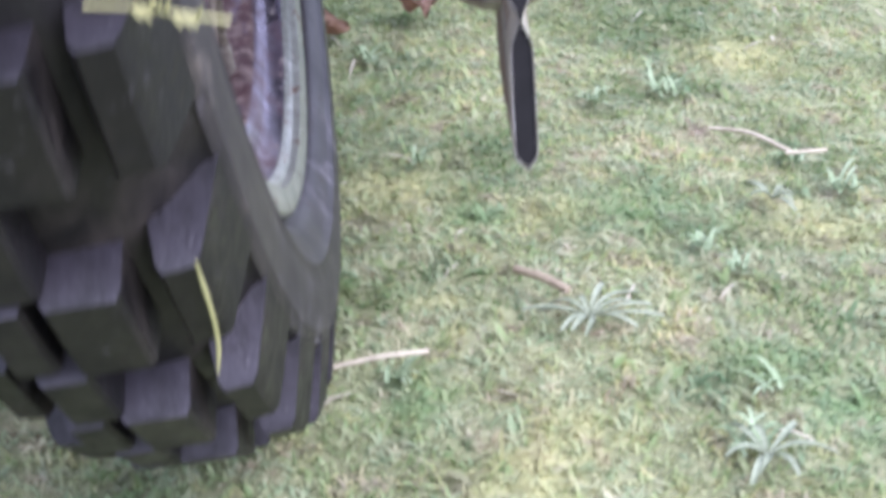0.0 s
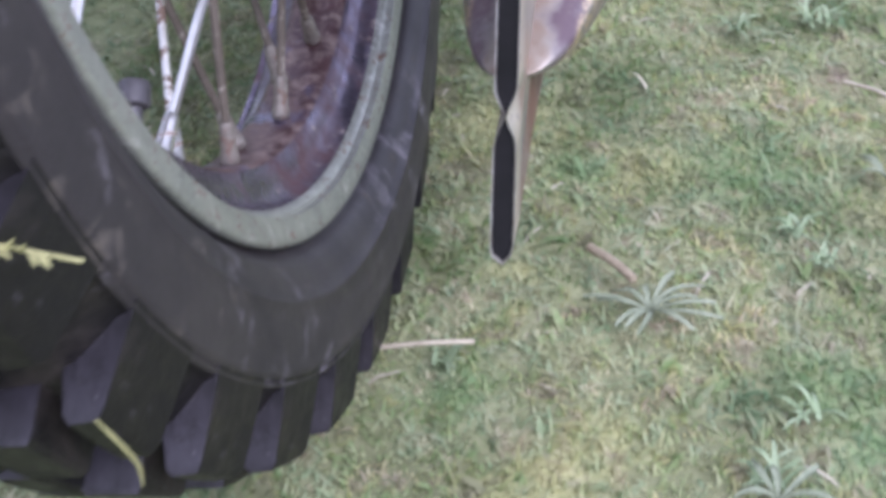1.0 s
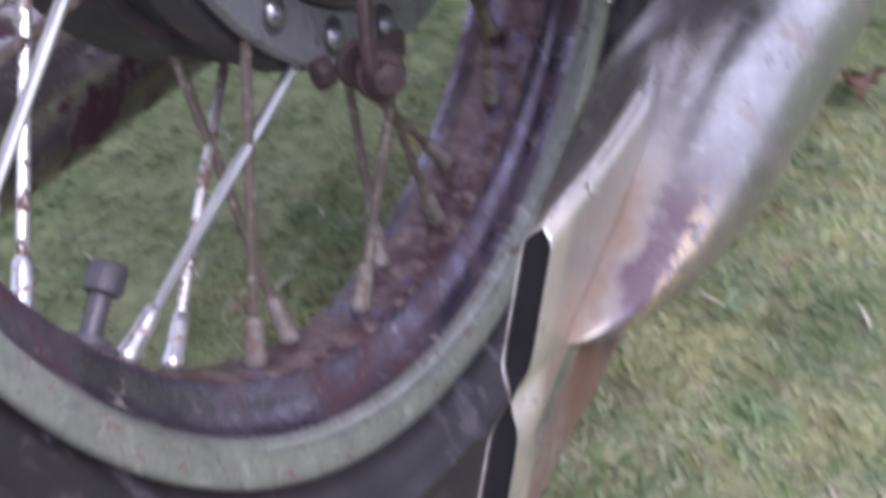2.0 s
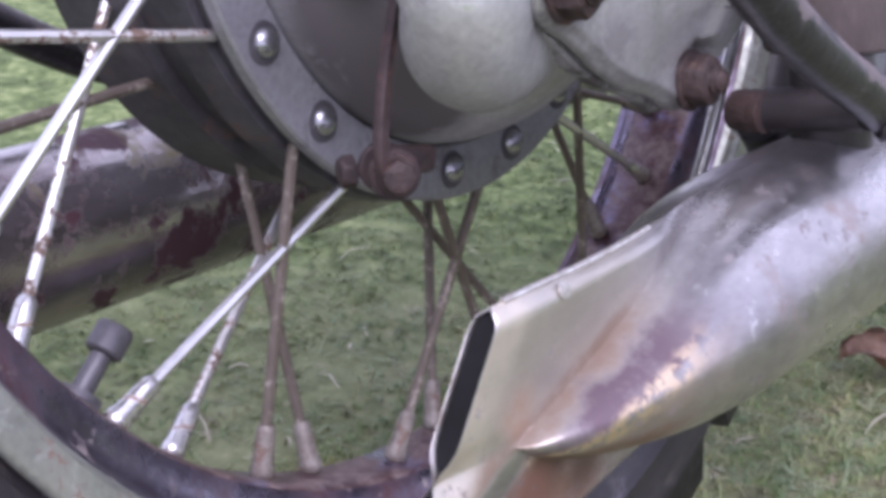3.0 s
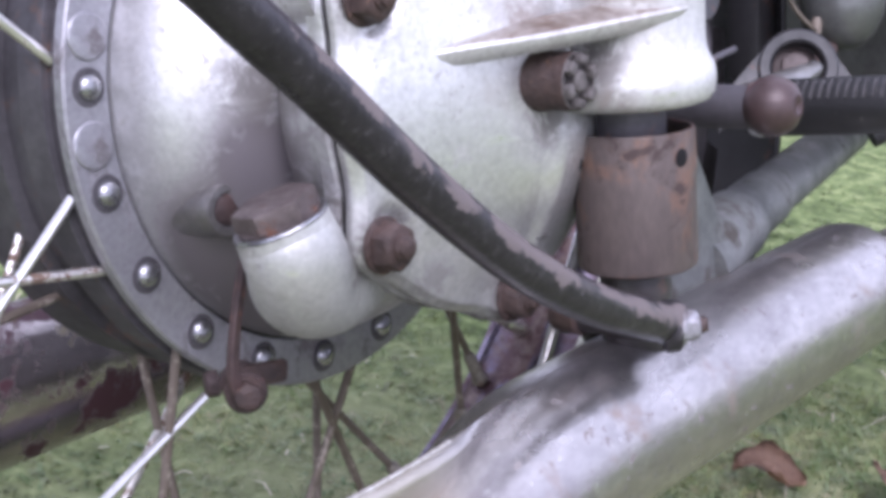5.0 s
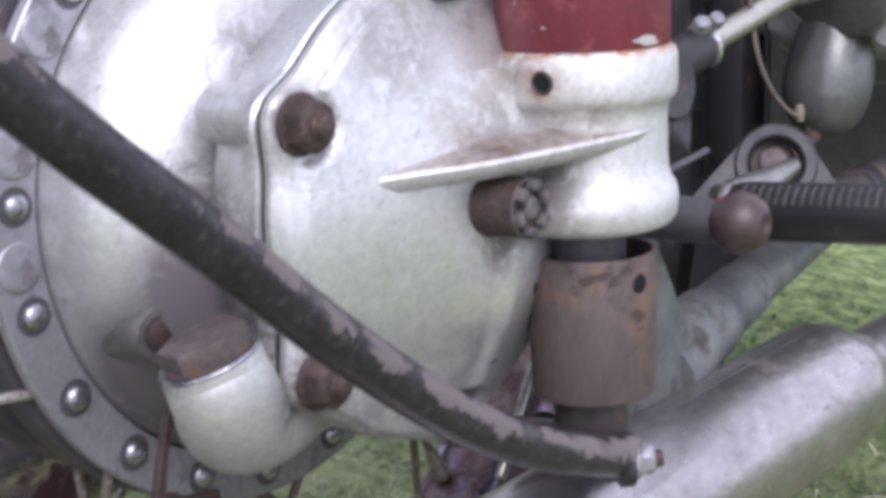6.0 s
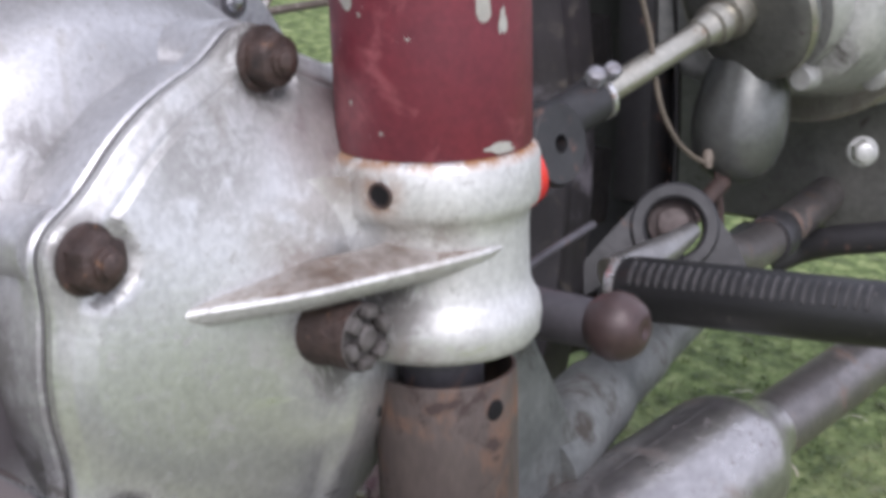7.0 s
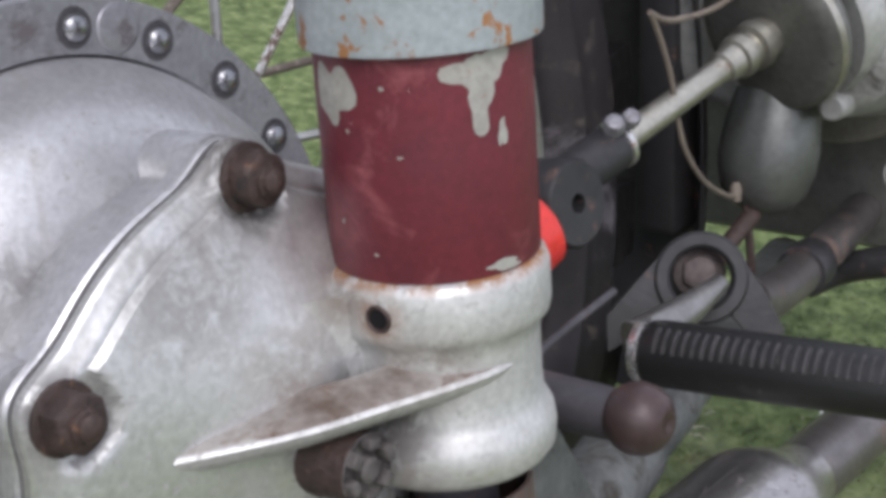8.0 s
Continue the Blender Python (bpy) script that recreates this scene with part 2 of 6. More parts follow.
M_SPOKE_CLEAN = spoke_finish("bright_spoke", (0.80, 0.79, 0.77), (0.30, 0.22, 0.16), 0.60, 0.66, 0.28, 0.9)
M_SPOKE = spoke_finish("flecked_spoke", (0.72, 0.70, 0.67), (0.15, 0.10, 0.075), 0.50, 0.55, 0.32, 0.85)
M_SPOKE_RUST = spoke_finish("rusty_spoke", (0.17, 0.14, 0.115), (0.34, 0.30, 0.26), 0.54, 0.62, 0.6, 0.35)
BROWN, GRIME, RUSTY, OIL_SHADE = (0.21, 0.17, 0.14), (0.085, 0.075, 0.068), (0.27, 0.13, 0.055), (0.150, 0.135, 0.142)
M_COVER = alloy("cover_alloy", [((0.078, -0.069, 0.036), 0.021, GRIME, 0.9), ((0.078, 0.0017, 0.0793), 0.026, GRIME, 0.95), ((0.078, -0.0685, -0.0462), 0.022, GRIME, 0.95), ((0.078, 0.004, -0.0828), 0.026, GRIME, 0.9),
                                ((0.095, 0.012, 0.048), 0.026, BROWN, 0.5), ((0.092, -0.006, 0.026), 0.020, BROWN, 0.75), ((0.092, 0.004, -0.014), 0.024, GRIME, 0.9), ((0.085, -0.03, 0.060), 0.034, GRIME, 0.55), ((0.080, -0.045, -0.068), 0.022, GRIME, 0.7)])
# oily grime; the neck's shade on the casing is painted in with it
M_CASE = alloy("case_alloy", [((0.018, -0.087, -0.046), 0.036, OIL_SHADE, 1.3), ((0.012, -0.078, -0.066), 0.034, OIL_SHADE, 1.3), ((0.034, -0.078, -0.020), 0.032, OIL_SHADE, 1.2), ((0.036, -0.074, 0.010), 0.026, GRIME, 0.85), ((0.010, -0.056, -0.088), 0.036, OIL_SHADE, 1.6), ((0.030, -0.055, -0.078), 0.036, OIL_SHADE, 1.6), ((0.036, -0.050, 0.058), 0.022, GRIME, 0.6), ((0.062, -0.080, 0.0), 0.030, GRIME, 0.6), ((0.062, -0.075, -0.040), 0.030, GRIME, 0.95), ((0.064, -0.040, -0.074), 0.034, GRIME, 0.95), ((0.062, 0.004, -0.088), 0.030, GRIME, 0.9)], (0.72, 0.715, 0.72), (0.48, 0.475, 0.485), (0.32, 0.50), 0.75)
M_GRIMY = alloy("grimy_alloy", (), (0.36, 0.35, 0.34), (0.15, 0.14, 0.135))
M_NECK = alloy("neck_alloy", [((0.046, -0.108, -0.034), 0.016, GRIME, 0.9), ((0.046, -0.060, -0.084), 0.026, GRIME, 0.9), ((0.070, -0.078, -0.052), 0.014, GRIME, 0.8)], (0.60, 0.60, 0.575), (0.42, 0.42, 0.40), (0.42, 0.60), 0.55)
M_CLAMP = alloy("clamp_alloy", [((0.112, 0.0118, 0.040), 0.011, RUSTY, 0.9), ((0.095, 0.016, 0.046), 0.02, BROWN, 0.9), ((0.12, 0.02, 0.026), 0.02, BROWN, 0.7), ((0.112, 0.014, 0.004), 0.02, GRIME, 0.85), ((0.12, 0.014, -0.012), 0.012, BROWN, 0.6)], (0.74, 0.735, 0.72), (0.50, 0.495, 0.48), (0.44, 0.62), 0.62)


def rust_edge(m, low, high):
    """Rust that has crept down from the rim of a clamp."""
    nt = m.node_tree
    co = nt.nodes.new("ShaderNodeTexCoord").outputs["Object"]
    sep = nt.nodes.new("ShaderNodeSeparateXYZ")
    nt.links.new(co, sep.inputs[0])
    mr = nt.nodes.new("ShaderNodeMapRange")
    mr.inputs["From Min"].default_value, mr.inputs["From Max"].default_value = low, high
    nt.links.new(sep.outputs["Z"], mr.inputs["Value"])
    grain = ramp(nt, tex(nt, 130, 5, 0.7, co), [(0.38, (0, 0, 0)), (0.56, (1, 1, 1))])
    layer(m, multiply(nt, mr.outputs["Result"], grain), RUSTY, 0.8, 0.0)


rust_edge(M_CLAMP, 0.0462, 0.0492)


def worn_tube_paint():
    """Black paint rubbed through to pinkish undercoat along the tube's upper outer side, with dusty specks."""
    m = worn("black_paint_worn", (0.030, 0.027, 0.031), (0.014, 0.0125, 0.015), 70, (0.24, 0.42), 0, None, None, 0.25, 350, spec=0.35)
    nt = m.node_tree
    tc = nt.nodes.new("ShaderNodeTexCoord")
    co = tc.outputs["Object"]
    dot = nt.nodes.new("ShaderNodeVectorMath")
    dot.operation = "DOT_PRODUCT"
    dot.inputs[1].default_value = (0.86, 0.31, 0.41)
    nt.links.new(tc.outputs["Normal"], dot.inputs[0])
    sep = nt.nodes.new("ShaderNodeSeparateXYZ")
    nt.links.new(co, sep.inputs[0])
    reach = nt.nodes.new("ShaderNodeMapRange")
    reach.inputs["From Min"].default_value, reach.inputs["From Max"].default_value = -0.23, -0.09
    reach.inputs["To Min"].default_value, reach.inputs["To Max"].default_value = -0.16, 0.05
    nt.links.new(sep.outputs["Y"], reach.inputs["Value"])
    def wear(scale, width, colour, power, rough):
        n = tex(nt, scale, 6, 0.7, co, (1, 0.45, 0.45), 0.3)
        s = nt.nodes.new("ShaderNodeMath")
        s.operation = "MULTIPLY_ADD"
        s.inputs[1].default_value = width
        nt.links.new(n, s.inputs[0])
        nt.links.new(dot.outputs["Value"], s.inputs[2])
        t = nt.nodes.new("ShaderNodeMath")
        nt.links.new(s.outputs[0], t.inputs[0])
        nt.links.new(reach.outputs["Result"], t.inputs[1])
        lo = 0.93 + width * 0.5
        layer(m, ramp(nt, multiply(nt, t.outputs[0], 0.5), [((lo + 0.02) / 2, (0, 0, 0)), ((lo + 0.22) / 2, (power,) * 3)]), colour, rough, 0.1)
    wear(60, 0.9, (0.10, 0.088, 0.09), 0.8, 0.55)
    wear(100, 2.0, (0.15, 0.125, 0.121), 0.82, 0.7)
    wear(140, 2.6, (0.17, 0.075, 0.06), 0.6, 0.8)
    specks = ramp(nt, tex(nt, 340, 4, 0.65, co), [(0.55, (0, 0, 0)), (0.75, (0.5, 0.5, 0.5))])
    layer(m, specks, (0.110, 0.102, 0.106), 0.7, 0.0)
    return m


M_BLACK_PAINT = worn_tube_paint()

# ---- builders ----
def smooth_faces(bm, angle=38):
    for f in bm.faces:
        f.smooth = True
    for e in bm.edges:
        if len(e.link_faces) == 2 and e.calc_face_angle(0) > radians(angle):
            e.smooth = False
    return bm


def mesh_of(name, bm, materials, angle=38):
    bmesh.ops.recalc_face_normals(bm, faces=bm.faces)
    smooth_faces(bm, angle)
    me = bpy.data.meshes.new(name)
    bm.to_mesh(me)
    bm.free()
    for m in materials if isinstance(materials, (list, tuple)) else [materials]:
        me.materials.append(m)
    return me


HUB_UP = 0.3405   # axle above the tyre's foot, along the wheel
LEAN = radians(-8.73)
bike = new("motorcycle")
tagged(bike, "old motorcycle leaning on grass, worn silver, red and rust", "motorcycle")
bike.matrix_world = Matrix.Translation((0, 0, 0.3286)) @ Matrix.Rotation(LEAN, 4, "Y") @ Matrix.Translation((0, 0, -HUB_UP))


def part(name, bm, material, parent=None, label="", angle=38):
    """One mesh object under the motorcycle or under one of its parts; places are given from the wheel's axle."""
    ob = new(name, mesh_of(name, bm, material, angle) if isinstance(bm, bmesh.types.BMesh) else bm)
    ob.parent = parent or bike
    if not parent or parent == bike:
        ob.location = (0, 0, HUB_UP)
    if label:
        ob["label"] = label
    return ob


def frame_of(d):
    d = Vector(d).normalized()
    a = d.orthogonal().normalized()
    if abs(d.z) < 0.9:
        a = (Vector((0, 0, 1)) - d * d.z).normalized()
    return d, a, d.cross(a)


def lathe(prof, at=(0, 0, 0), axis=(1, 0, 0), seg=64, bm=None, mat=0, close=False):
    """Turns a profile of (along, radius) round an axis through a place."""
    bm = bm or bmesh.new()
    d, a, b = frame_of(axis)
    at = Vector(at)
    rings = []
    for s, r in prof:
        if r < 1e-6:
            rings.append([bm.verts.new(at + d * s)])
        else:
            rings.append([bm.verts.new(at + d * s + (a * math.cos(2 * math.pi * k / seg) + b * math.sin(2 * math.pi * k / seg)) * r) for k in range(seg)])
    pairs = list(zip(rings, rings[1:])) + ([(rings[-1], rings[0])] if close else [])
    for p, q in pairs:
        for k in range(seg):
            j = (k + 1) % seg
            vs = [p[0] if len(p) == 1 else p[k], p[0] if len(p) == 1 else p[j], q[0] if len(q) == 1 else q[j], q[0] if len(q) == 1 else q[k]]
            vs = list(dict.fromkeys(vs))
            if len(vs) > 2:
                bm.faces.new(vs).material_index = mat
    return bm


def glide(points, n):
    """A smooth line (Catmull-Rom) through points, n steps a span."""
    pts = [Vector(p) for p in points]
    pts = [pts[0] * 2 - pts[1]] + pts + [pts[-1] * 2 - pts[-2]]
    out = []
    for i in range(1, len(pts) - 2):
        p0, p1, p2, p3 = pts[i - 1:i + 3]
        for k in range(n):
            t = k / n
            out.append(0.5 * (2 * p1 + (p2 - p0) * t + (2 * p0 - 5 * p1 + 4 * p2 - p3) * t * t + (3 * p1 - p0 - 3 * p2 + p3) * t ** 3))
    out.append(pts[-2])
    return out


def sweep(points, radius, seg=16, bm=None, mat=0, ends=True, ups=None):
    """A round bar along points; radius is a number or a list, one for each point."""
    bm = bm or bmesh.new()
    pts = [Vector(p) for p in points]
    rad = radius if isinstance(radius, (list, tuple)) else [radius] * len(pts)
    d = (pts[1] - pts[0]).normalized()
    a = frame_of(d)[1]
    rings = []
    for i, p in enumerate(pts):
        d = (pts[min(i + 1, len(pts) - 1)] - pts[max(i - 1, 0)]).normalized()
        a = (a - d * a.dot(d)).normalized()
        b = d.cross(a)
        rings.append([bm.verts.new(p + (a * math.cos(2 * math.pi * k / seg) + b * math.sin(2 * math.pi * k / seg)) * rad[i]) for k in range(seg)])
    for p, q in zip(rings, rings[1:]):
        for k in range(seg):
            bm.faces.new((p[k], p[(k + 1) % seg], q[(k + 1) % seg], q[k])).material_index = mat
    if ends:
        bm.faces.new(rings[0][::-1]).material_index = mat
        bm.faces.new(rings[-1]).material_index = mat
    return bm


def loft(rows, bm=None, mat=0, closed=False, caps=False):
    """Skins rows of places of equal length."""
    bm = bm or bmesh.new()
    vs = [[bm.verts.new(p) for p in r] for r in rows]
    n = len(vs[0])
    for p, q in zip(vs, vs[1:]):
        for k in range(n if closed else n - 1):
            j = (k + 1) % n
            bm.faces.new((p[k], p[j], q[j], q[k])).material_index = mat
    if caps:
        bm.faces.new(vs[0][::-1]).material_index = mat
        bm.faces.new(vs[-1]).material_index = mat
    return bm


def block(size, m=None, bevel=0.001, bm=None):
    own = bmesh.new()
    bmesh.ops.create_cube(own, size=1.0)
    bmesh.ops.scale(own, vec=size, verts=own.verts)
    if bevel:
        bmesh.ops.bevel(own, geom=own.edges[:], offset=bevel, segments=2, profile=0.5, affect="EDGES")
    if m:
        bmesh.ops.transform(own, matrix=m, verts=own.verts)
    if bm:
        me = bpy.data.meshes.new("tmp")
        own.to_mesh(me)
        own.free()
        bm.from_mesh(me)
        bpy.data.meshes.remove(me)
        return bm
    return own


def hex_head(at, axis, r, h, dome=0.25, bm=None, turn=0.0, washer=0.0, round_off=0.9):
    """A worn bolt head: six sides with a rounded top, on a washer."""
    bm = bm or bmesh.new()
    d, a, b = frame_of(axis)
    at = Vector(at)
    if washer:
        lathe([(0, 0), (0, washer), (0.0012, washer), (0.0016, washer * 0.94), (0.0016, 0)], at, axis, 24, bm)
        at = at + d * 0.0014
    n = 24
    def rad(k, top):
        ang = 2 * math.pi * k / n + turn
        hexr = r * math.cos(math.pi / 6) / math.cos((ang % (math.pi / 3)) - math.pi / 6)
        return ang, hexr * (1 - top) + r * 0.86 * top
    rows = []
    for s, top, k0 in ((0, 0.0, 1.0), (h * 0.75, 0.0, 1.0), (h * 0.95, round_off, 0.97), (h, round_off, 0.9), (h + h * dome * 0.3, 1.0, 0.45)):
        row = []
        for k in range(n):
            ang, q = rad(k, top)
            row.append(at + d * s + (a * math.cos(ang) + b * math.sin(ang)) * q * k0)
        rows.append(row)
    return loft(rows, bm, closed=True, caps=True)


def polar(r, deg, x=0.0):
    """A place on the wheel: radius, degrees from straight up towards the front, and the place along the axle."""
    return Vector((x, r * math.sin(radians(deg)), r * math.cos(radians(deg))))

# ---- ground ----
def ground_height(x, y):
    return -0.011 + 0.006 * noise.noise(Vector((x * 2.3, y * 2.3, 0))) + 0.004 * noise.noise(Vector((x * 9, y * 9, 3))) + 0.0035 * noise.noise(Vector((x * 38, y * 38, 5)))


def lush_and_shade(m):
    """Away from the worn, mossy patch beside the back wheel the lawn is thicker and greener; the bike's shade is put
    into the dark tones.
    """
    nt = m.node_tree
    co = nt.nodes.new("ShaderNodeTexCoord").outputs["Object"]
    far = nt.nodes.new("ShaderNodeVectorMath")
    far.operation = "DISTANCE"
    far.inputs[1].default_value = (0.30, -0.05, 0.0)
    nt.links.new(co, far.inputs[0])
    edge = nt.nodes.new("ShaderNodeMath")
    edge.operation = "MULTIPLY_ADD"
    edge.inputs[1].default_value = 0.7
    nt.links.new(tex(nt, 5, 5, 0.65, co), edge.inputs[0])
    nt.links.new(far.outputs["Value"], edge.inputs[2])
    mask = ramp(nt, multiply(nt, edge.outputs[0], 0.5), [(0.38, (0, 0, 0)), (0.60, (0.85, 0.85, 0.85))])
    green = ramp(nt, tex(nt, 55, 5, 0.65, co), [(0.35, (0.045, 0.070, 0.022)), (0.52, (0.115, 0.160, 0.055)), (0.66, (0.23, 0.27, 0.115))])
    layer(m, mask, green)


SOIL, MOSS, DEEP = (0.26, 0.20, 0.165), (0.44, 0.43, 0.21), (0.17, 0.26, 0.115)
LAWN_SPOTS = [(0.291, 0.228, 0.032, SOIL), (0.310, 0.205, 0.026, SOIL), (0.246, -0.017, 0.018, SOIL), (0.129, -0.070, 0.022, SOIL), (0.141, -0.053, 0.020, SOIL), (0.205, 0.000, 0.016, SOIL), (0.262, 0.045, 0.018, SOIL), (0.227, -0.128, 0.020, SOIL),
              (0.088, 0.150, 0.040, MOSS), (0.108, 0.015, 0.022, MOSS), (0.134, -0.133, 0.034, MOSS), (0.350, 0.372, 0.05, MOSS), (0.176, 0.113, 0.030, MOSS), (0.321, 0.089, 0.035, MOSS), (0.16, -0.105, 0.025, MOSS),
              (0.230, 0.115, 0.045, DEEP), (0.13, 0.105, 0.030, DEEP), (0.255, -0.055, 0.030, DEEP), (0.085, -0.075, 0.030, DEEP), (0.285, -0.10, 0.035, DEEP)]


def lawn_spots(m, power):
    """Places where bare soil, yellow moss or deeper grass show in the lawn."""
    nt = m.node_tree
    co = nt.nodes.new("ShaderNodeTexCoord").outputs["Object"]
    grain = ramp(nt, tex(nt, 95, 5, 0.65, co, (1, 1, 0.2), 0.5), [(0.36, (0, 0, 0)), (0.62, (power,) * 3)])
    for x, y, reach, colour in LAWN_SPOTS:
        layer(m, spot_mask(nt, co, (x, y, 0.006), reach * (1.0 if colour == SOIL else 1.35), grain), colour)


def make_ground():
    xs = [-300, -120, -40, -15, -6, -3, -2] + [-1.4, -1.2, -1.0, -0.9, -0.8] + [-0.72 + 0.009 * i for i in range(150)] + [0.7, 0.8, 1.0, 1.3, 1.6] + [2.2, 3, 5, 10, 30, 100, 300]
    ys = [-300, -100, -30, -10, -4, -2, -1.2] + [-0.7, -0.55, -0.42] + [-0.34 + 0.009 * i for i in range(155)] + [1.1 + 0.05 * i for i in range(44)] + [3.7, 4.4, 5.5, 8, 14, 30, 80, 300]
    m = worn("lawn_moss", (0.30, 0.31, 0.175), (0.14, 0.15, 0.080), 36, (0.85, 0.95), 0, ((0.40, 0.36, 0.26), 42, 0.58, 0.7, 0.95, 0), ((0.13, 0.10, 0.07), 26, 0.62, 0.70, 0.95, 0), 0.9, 240, spec=0.1)
    lush_and_shade(m)
    lawn_spots(m, 1.0)
    bm = loft([[(x, y, ground_height(x, y)) for x in xs] for y in ys])
    ob = new("ground", mesh_of("ground", bm, m, 180))
    tagged(ob, "patchy mown lawn with moss and bare soil", "ground", kind="structure")


make_ground()


# ---- rear wheel ----
WHEEL = Matrix.Translation((0, 0, HUB_UP)) @ Matrix.Rotation(0.0084, 4, "Y") @ Matrix.Rotation(-0.0087, 4, "Z") @ Matrix.Translation((0.001, -0.001, 0))   # the wheel sits half a degree out of line
WX = -0.031       # the wheel's middle plane


def make_tyre():
    half = [(0.0, 0.3255), (0.016, 0.3240), (0.026, 0.3185), (0.0325, 0.3115), (0.0360, 0.3072), (0.0385, 0.3054), (0.0400, 0.3056), (0.0394, 0.3052), (0.0398, 0.3046), (0.0414, 0.3040), (0.0416, 0.3032), (0.0406, 0.3026),
            (0.0414, 0.3016), (0.0428, 0.3005), (0.0426, 0.2985), (0.0440, 0.290), (0.0442, 0.283), (0.0434, 0.2765), (0.0440, 0.2755), (0.0437, 0.2742), (0.0426, 0.2735), (0.0405, 0.2680), (0.0375, 0.2625), (0.0345, 0.2590), (0.0330, 0.2586),
            (0.0305, 0.2565), (0.029, 0.253), (0.028, 0.244)]
    prof = [(-s, r) for s, r in half[::-1]] + half[1:]
    bm = lathe(prof, (WX, 0, 0), (1, 0, 0), 180)
    for f in bm.faces:
        c = f.calc_center_median()
        f.material_index = 1 if math.hypot(c.y, c.z) > 0.3046 else 0
    return part("tyre", bm, [M_RUBBER, M_KNOB], label="worn knobbly black tyre, dusty sidewall", angle=60)


tyre = make_tyre()
tyre.matrix_basis = WHEEL
PITCH = 12.0


def knob_mesh(name, base, top, r0, r1, arc0, arc1, lean=0.0):
    """A tapered tread block: (from, to) across the tread at its foot and at its worn, rounded top."""
    rows = []
    for s, inset in ((0.0, 0.0), (0.55, 0.0), (0.93, 0.0003), (1.0, 0.0016)):
        x0, x1 = (b + (t - b) * s for b, t in zip(base, top))
        x0, x1 = min(x0, x1) + inset, max(x0, x1) - inset
        arc = arc0 + (arc1 - arc0) * s - inset * 260
        r = r0 + (r1 - r0) * s
        ring = [(x0, -1), (x0, 0), (x0, 1), ((x0 + x1) / 2, 1), (x1, 1), (x1, 0), (x1, -1), ((x0 + x1) / 2, -1)]
        rows.append([polar(r - lean * (abs(x - WX) - 0.02) * s, arc / 2 * k, x) for x, k in ring])
    bm = loft(rows, closed=True)
    bm.faces.new(bm.verts[-8:])
    bmesh.ops.recalc_face_normals(bm, faces=bm.faces)
    # faces turned one way get the rubber with sky light painted in
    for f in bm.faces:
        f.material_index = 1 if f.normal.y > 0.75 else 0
    return mesh_of(name, bm, [M_KNOB, M_KNOB_SKYLIT], 30)


def make_knobs():
    shoulder = knob_mesh("knob", (WX + 0.0205, WX + 0.0420), (WX + 0.0240, WX + 0.0352), 0.3000, 0.3360, 7.9, 6.4, 0.12)
    far = knob_mesh("knob", (WX - 0.0205, WX - 0.0420), (WX - 0.0240, WX - 0.0352), 0.3000, 0.3360, 7.9, 6.4, 0.12)
    middle = knob_mesh("knob", (WX - 0.0060, WX + 0.0165), (WX - 0.0050, WX + 0.0155), 0.3140, 0.3405, 6.8, 6.0)
    inner = knob_mesh("knob", (WX - 0.0225, WX - 0.0085), (WX - 0.0215, WX - 0.0090), 0.3140, 0.3400, 6.2, 5.4)
    bridge = knob_mesh("knob", (WX - 0.0190, WX - 0.0020), (WX - 0.0180, WX - 0.0030), 0.3140, 0.3400, 6.2, 5.4)
    for me, phase in ((shoulder, 0.2), (middle, 0.2), (inner, 0.4), (bridge, 6.2), (far, 6.2)):
        for i in range(30):
            k = part("knob", me, None, tyre)
            k.rotation_euler = (-radians(phase + PITCH * i), 0, 0)


make_knobs()


M_RIM_SIDE = worn("rim_side_chrome", (0.26, 0.235, 0.30), (0.09, 0.07, 0.10), 28, (0.18, 0.38), 0.88, ((0.10, 0.050, 0.055), 34, 0.46, 0.66, 0.6, 0.3), ((0.36, 0.30, 0.27), 80, 0.60, 0.68, 0.85, 0), 0.25, 260)


def make_rim():
    half = [(0.0, 0.2240), (0.010, 0.2240), (0.014, 0.2255), (0.017, 0.2325), (0.019, 0.2375), (0.026, 0.2405), (0.0285, 0.2418), (0.0298, 0.2435), (0.0306, 0.249),
            (0.0304, 0.2532), (0.0316, 0.2550), (0.0338, 0.2548), (0.0348, 0.2528), (0.0342, 0.2485), (0.0332, 0.2438)]
    inner = [(-s, r) for s, r in half[:6][::-1]] + half[1:6]
    bm = lathe(inner, (WX, 0, 0), (1, 0, 0), 160)
    for f in bm.faces:
        if abs(f.calc_center_median().x - WX) > 0.0155:
            f.material_index = 1
    rim = part("rim", bm, [M_RIM_WELL, M_RIM_SIDE], label="rusty purple-brown rim well", angle=60)
    for side in (1, -1):
        edge = [(side * s, r) for s, r in half[5:]] + [(side * 0.029, 0.2442), (side * 0.026, 0.2420)]
        part("rim_flange", lathe(edge, (WX, 0, 0), (1, 0, 0), 160, close=True), M_RIM if side > 0 else M_RIM_SIDE, rim, "grey-green rim flange with rust specks" if side > 0 else "violet tarnished chrome rim flange", 60)
    return rim


rim = make_rim()
rim.matrix_basis = WHEEL
FX = -0.0076      # outer face of the drum's riveted flange


